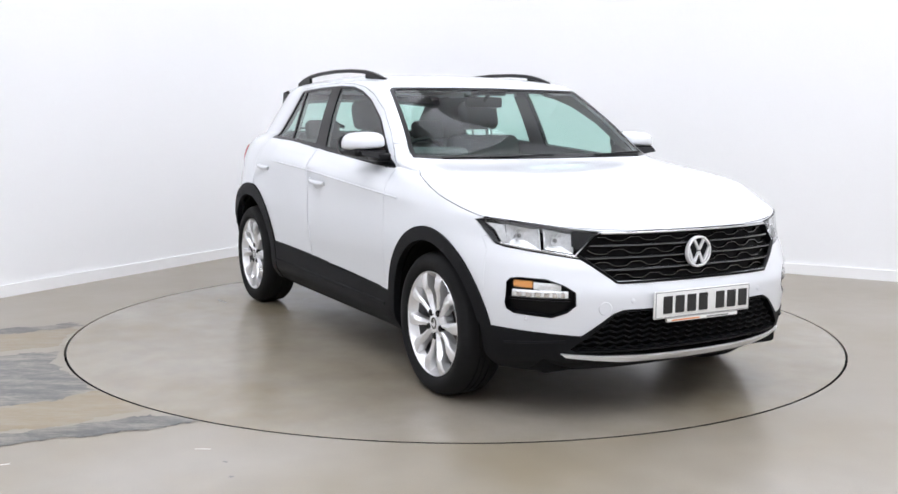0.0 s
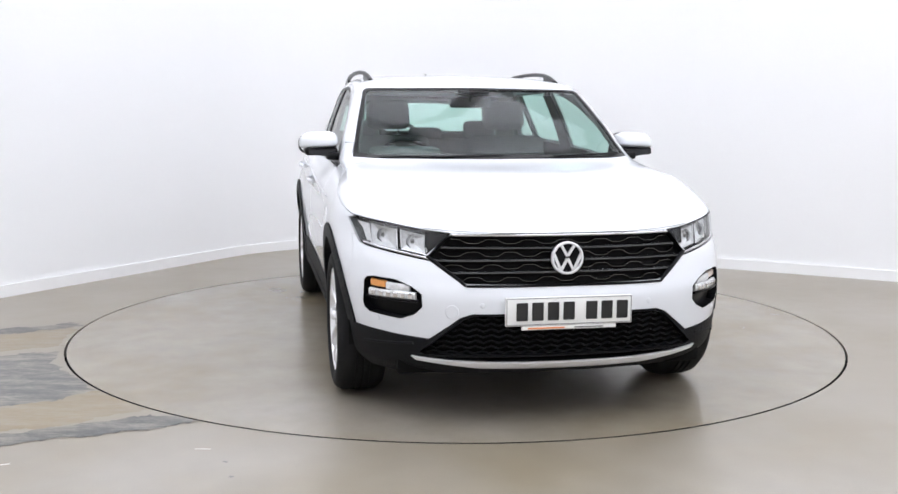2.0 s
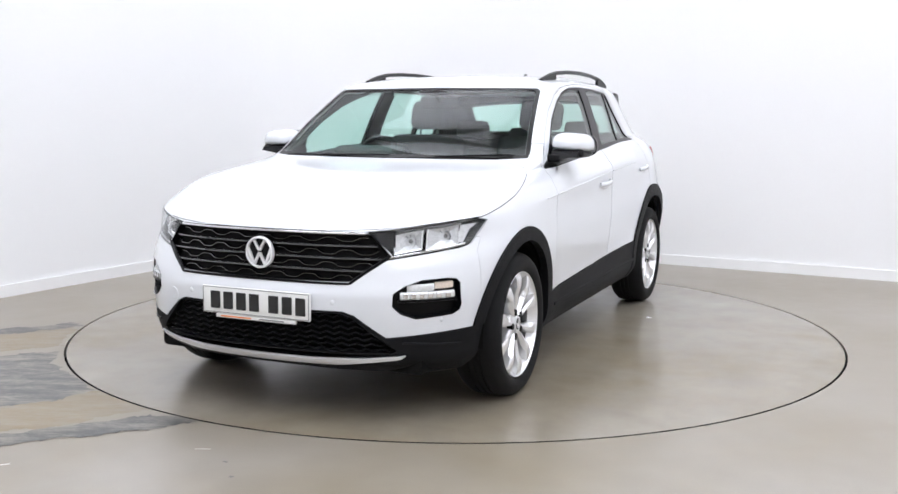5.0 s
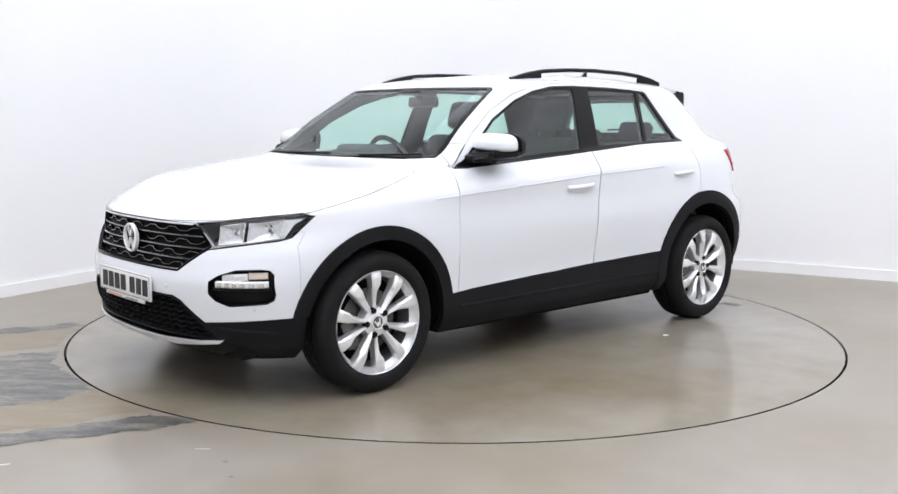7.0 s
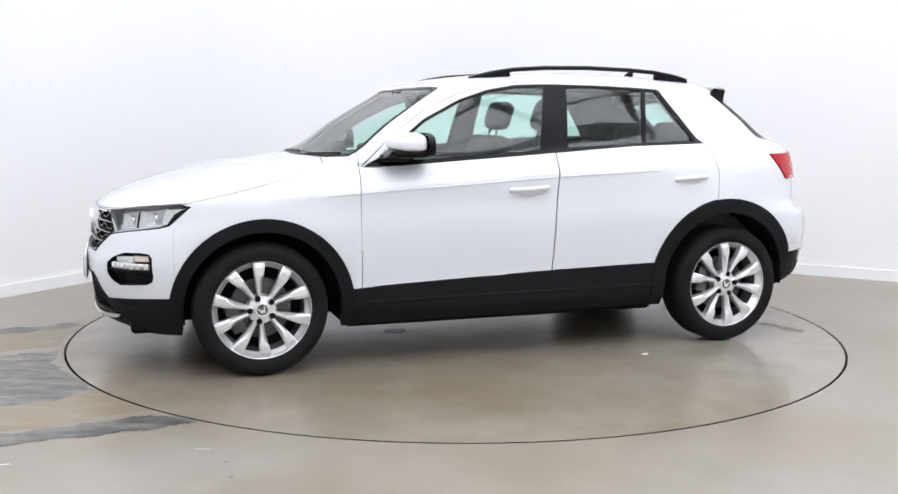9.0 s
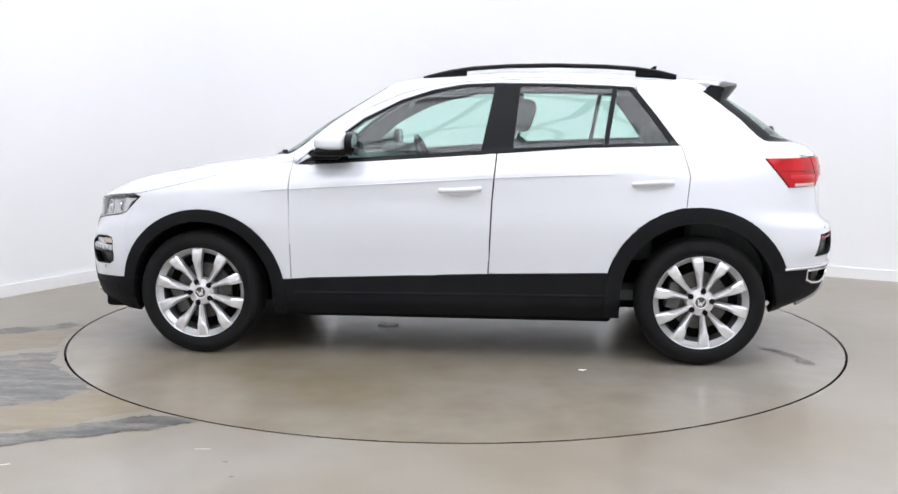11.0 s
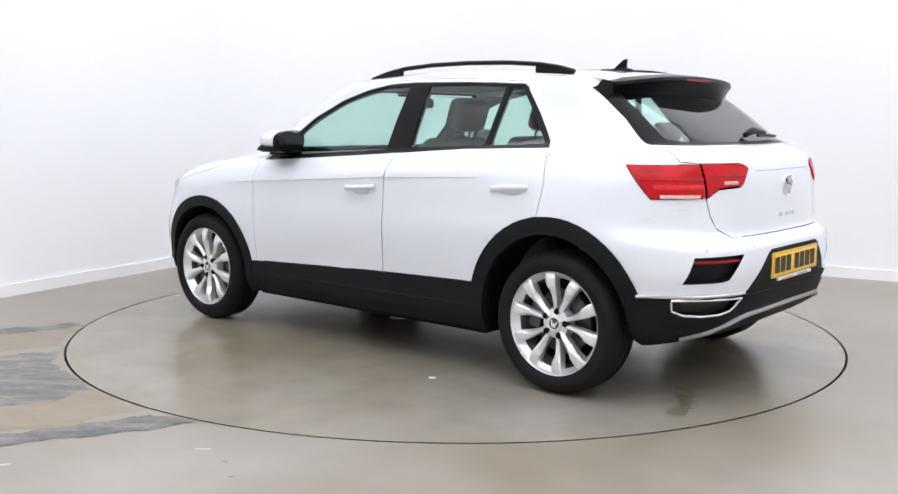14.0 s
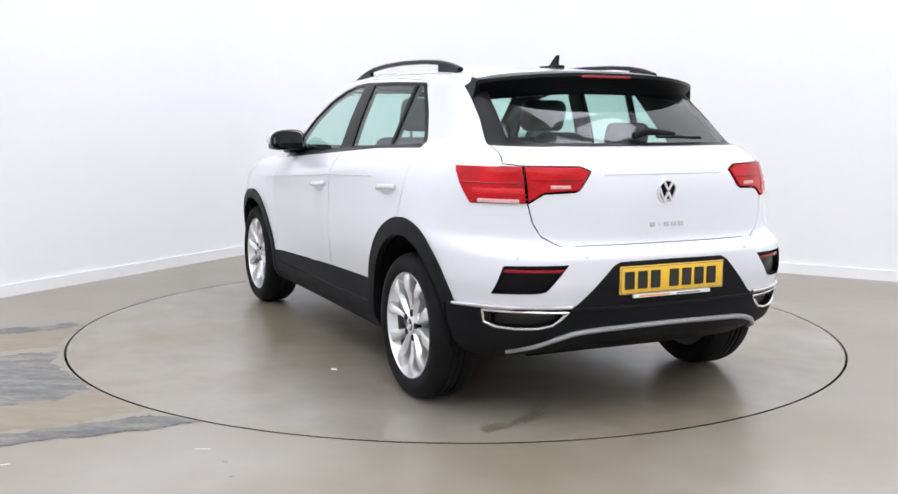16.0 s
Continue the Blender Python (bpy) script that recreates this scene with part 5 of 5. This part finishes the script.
        part("crease", bm, PAINT, owner, "raised crease")

# front wipers and cowl
for ya, yb, za, zb in ((.655, .28, 1.062, 1.050), (.02, -.36, 1.052, 1.046)):
    bm = bmesh.new()
    tube(bm, [on_front(ya + (yb - ya) * i / 8, za + (zb - za) * i / 8, .006) for i in range(9)], .007, 6, ry=.005)
    part("wiper", bm, SATIN, car, "black windscreen wiper")
bm = bmesh.new()
pts = [on_top(float(np.interp(abs(y), (0, .25, .5, .66), (-.315, -.330, -.365, -.385))), y, -.002) for y in [-.60 + 1.2 * i / 20 for i in range(21)]]
tube(bm, pts, .012, 8, ry=.005)
part("cowl", bm, SATIN, car, "black scuttle panel below the windscreen")

# ---------------------------------------------------------------- car: cabin
bm = bmesh.new()
box(bm, -2.9, -.55, -.70, .70, .30, .36, .02)
box(bm, -2.95, -2.55, -.62, .62, .36, .95, .04)
part("cabin_floor", bm, TRIM, car, "dark cabin floor")
dash = bmesh.new()
box(dash, -.98, -.42, -.68, .68, .72, 1.035, .06, seg=3)
dash_ob = part("dashboard", dash, TRIM, car, "dark grey dashboard")
bm = bmesh.new()
box(bm, -.99, -.80, .20, .58, 1.03, 1.085, .03, m=pose(0, -.78, 0))
part("instrument_hood", bm, TRIM, dash_ob)
wheel_bm = bmesh.new()
ringp = []
for i in range(33):
    a = 2 * math.pi * i / 32
    ringp.append(Vector((-1.07 + .07 * math.sin(a), -.37 + .185 * math.cos(a), .955 + .170 * math.sin(a))))
tube(wheel_bm, ringp, .016, 8, cap=False)
tube(wheel_bm, [(-1.07, -.54, .955), (-1.05, -.37, .955), (-1.07, -.20, .955)], .016, 8)
tube(wheel_bm, [(-1.05, -.37, .965), (-.88, -.37, .90)], .022, 10)
part("steering_wheel", wheel_bm, SATIN, car, "black steering wheel")


def seat(xc, yc, w, rest_x, head=True, tall=.62):
    ob = new("seat")
    ob.parent = car
    ob["label"] = "dark grey cloth seat"
    bm = bmesh.new()
    box(bm, xc - .02, xc + .50, yc - w / 2, yc + w / 2, .50, .66, .05, seg=3)
    part("cushion", bm, CLOTH, ob)
    bm = bmesh.new()
    box(bm, -.07, .07, -w / 2, w / 2, 0, tall, .055, m=pose(rest_x, yc, .58, 0, -18, 0), seg=3)
    part("backrest", bm, CLOTH, ob)
    if head:
        q = pose(rest_x, yc, .58, 0, -18, 0)
        bm = bmesh.new()
        box(bm, -.055, .045, -.135, .135, tall + .045, tall + .225, .045, m=q, seg=3)
        part("headrest", bm, CLOTH, ob, "dark headrest")
        bm = bmesh.new()
        for y in (-.06, .06):
            tube(bm, [q @ Vector((0, y, tall - .05)), q @ Vector((0, y, tall + .08))], .007, 6)
        part("headrest_post", bm, CHROME, ob, "chrome headrest posts")
    return ob


seat(-1.50, .37, .50, -1.46, tall=.58)
seat(-1.50, -.37, .50, -1.46, tall=.58)
rear = seat(-2.35, 0, 1.24, -2.26, head=False, tall=.54)
for y in (-.40, .40, 0):
    q = pose(-2.26, y, .58, 0, -18, 0)
    bm = bmesh.new()
    box(bm, -.045, .045, -.12, .12, .535, .535 + (.14 if y else .09), .04, m=q, seg=3)
    part("headrest", bm, CLOTH, rear, "dark headrest")
bm = bmesh.new()
box(bm, -1.02, -.985, -.12, .12, 1.300, 1.362, .016)
tube(bm, [(-.99, 0, 1.34), (-.93, 0, 1.385)], .012, 8)
part("rear_view_mirror", bm, SATIN, car, "black interior mirror")
bm = bmesh.new()
box(bm, -1.00, -.90, -.09, .09, 1.368, 1.392, .01)
part("sensor_housing", bm, SATIN, car, "black sensor housing")
bm = bmesh.new()
box(bm, -2.95, -2.45, -.55, .55, .98, 1.0, .006)
part("parcel_shelf", bm, TRIM, car, "dark parcel shelf")


# ---------------------------------------------------------------- marks on the deck
def deck(x, y):
    return (x + AXLE[0], y + AXLE[1])


bm = bmesh.new()
lathe(bm, [(.0005, .0025), (.058, .0025), (.065, .0008)], "z", 32)
ob = part("deck_cap", bm, PLATE_WHITE, turntable, "round pale cap in the deck")
ob.location = (*deck(-.88, .05), 0)
bm = bmesh.new()
blotch(bm, [deck(-2.02, .995), deck(-1.99, .985), deck(-1.97, 1.005), deck(-1.995, 1.02)], .0016, .004, 2.0, .01)
part("chip", bm, PLATE_WHITE, turntable, "small pale chip", smooth=False)
for k, pts in enumerate(([(-2.98, .41), (-3.03, .40), (-3.07, .45), (-3.02, .48)], [(-3.05, .50), (-3.11, .50), (-3.15, .60), (-3.09, .60)], [(-3.12, .64), (-3.19, .66), (-3.21, .76), (-3.13, .78), (-3.10, .70)])):
    bm = bmesh.new()
    blotch(bm, [deck(*p) for p in pts], .0014, .03, 5.5 + k, .010)
    part("stain", bm, STAIN_OLIVE, turntable, "olive-brown scuff on the deck", smooth=False)


# specks on the studio floor
for k, (p, q, wide, mat) in enumerate((((-.84, -2.43), (-.82, -2.44), .012, INK_GREY), ((-.78, -2.58), (-.765, -2.585), .016, INK_GREY), ((-.98, -2.30), (-.92, -2.30), .006, PLATE_WHITE), ((-1.66, -2.50), (-1.60, -2.47), .008, PLATE_WHITE))):
    a, b = Vector(p), Vector(q)
    n_ = Vector((-(b - a).y, (b - a).x)).normalized() * wide / 2
    bm = bmesh.new()
    blotch(bm, [tuple(a - n_), tuple(b - n_), tuple(b + n_), tuple(a + n_)], .0014, .006, k * 1.9, .008)
    tagged(to_object("floor_speck", bm, mat, smooth=False), "small speck on the studio floor paint", "floor mark", kind="structure")


# ---------------------------------------------------------------- turning of table and car
def motions():
    times = [i * .5 for i in range(33)]
    walk(car, [(t, car_pose(t)) for t in times])
    walk(turntable, [(t, table_pose(t)) for t in times])


motions()
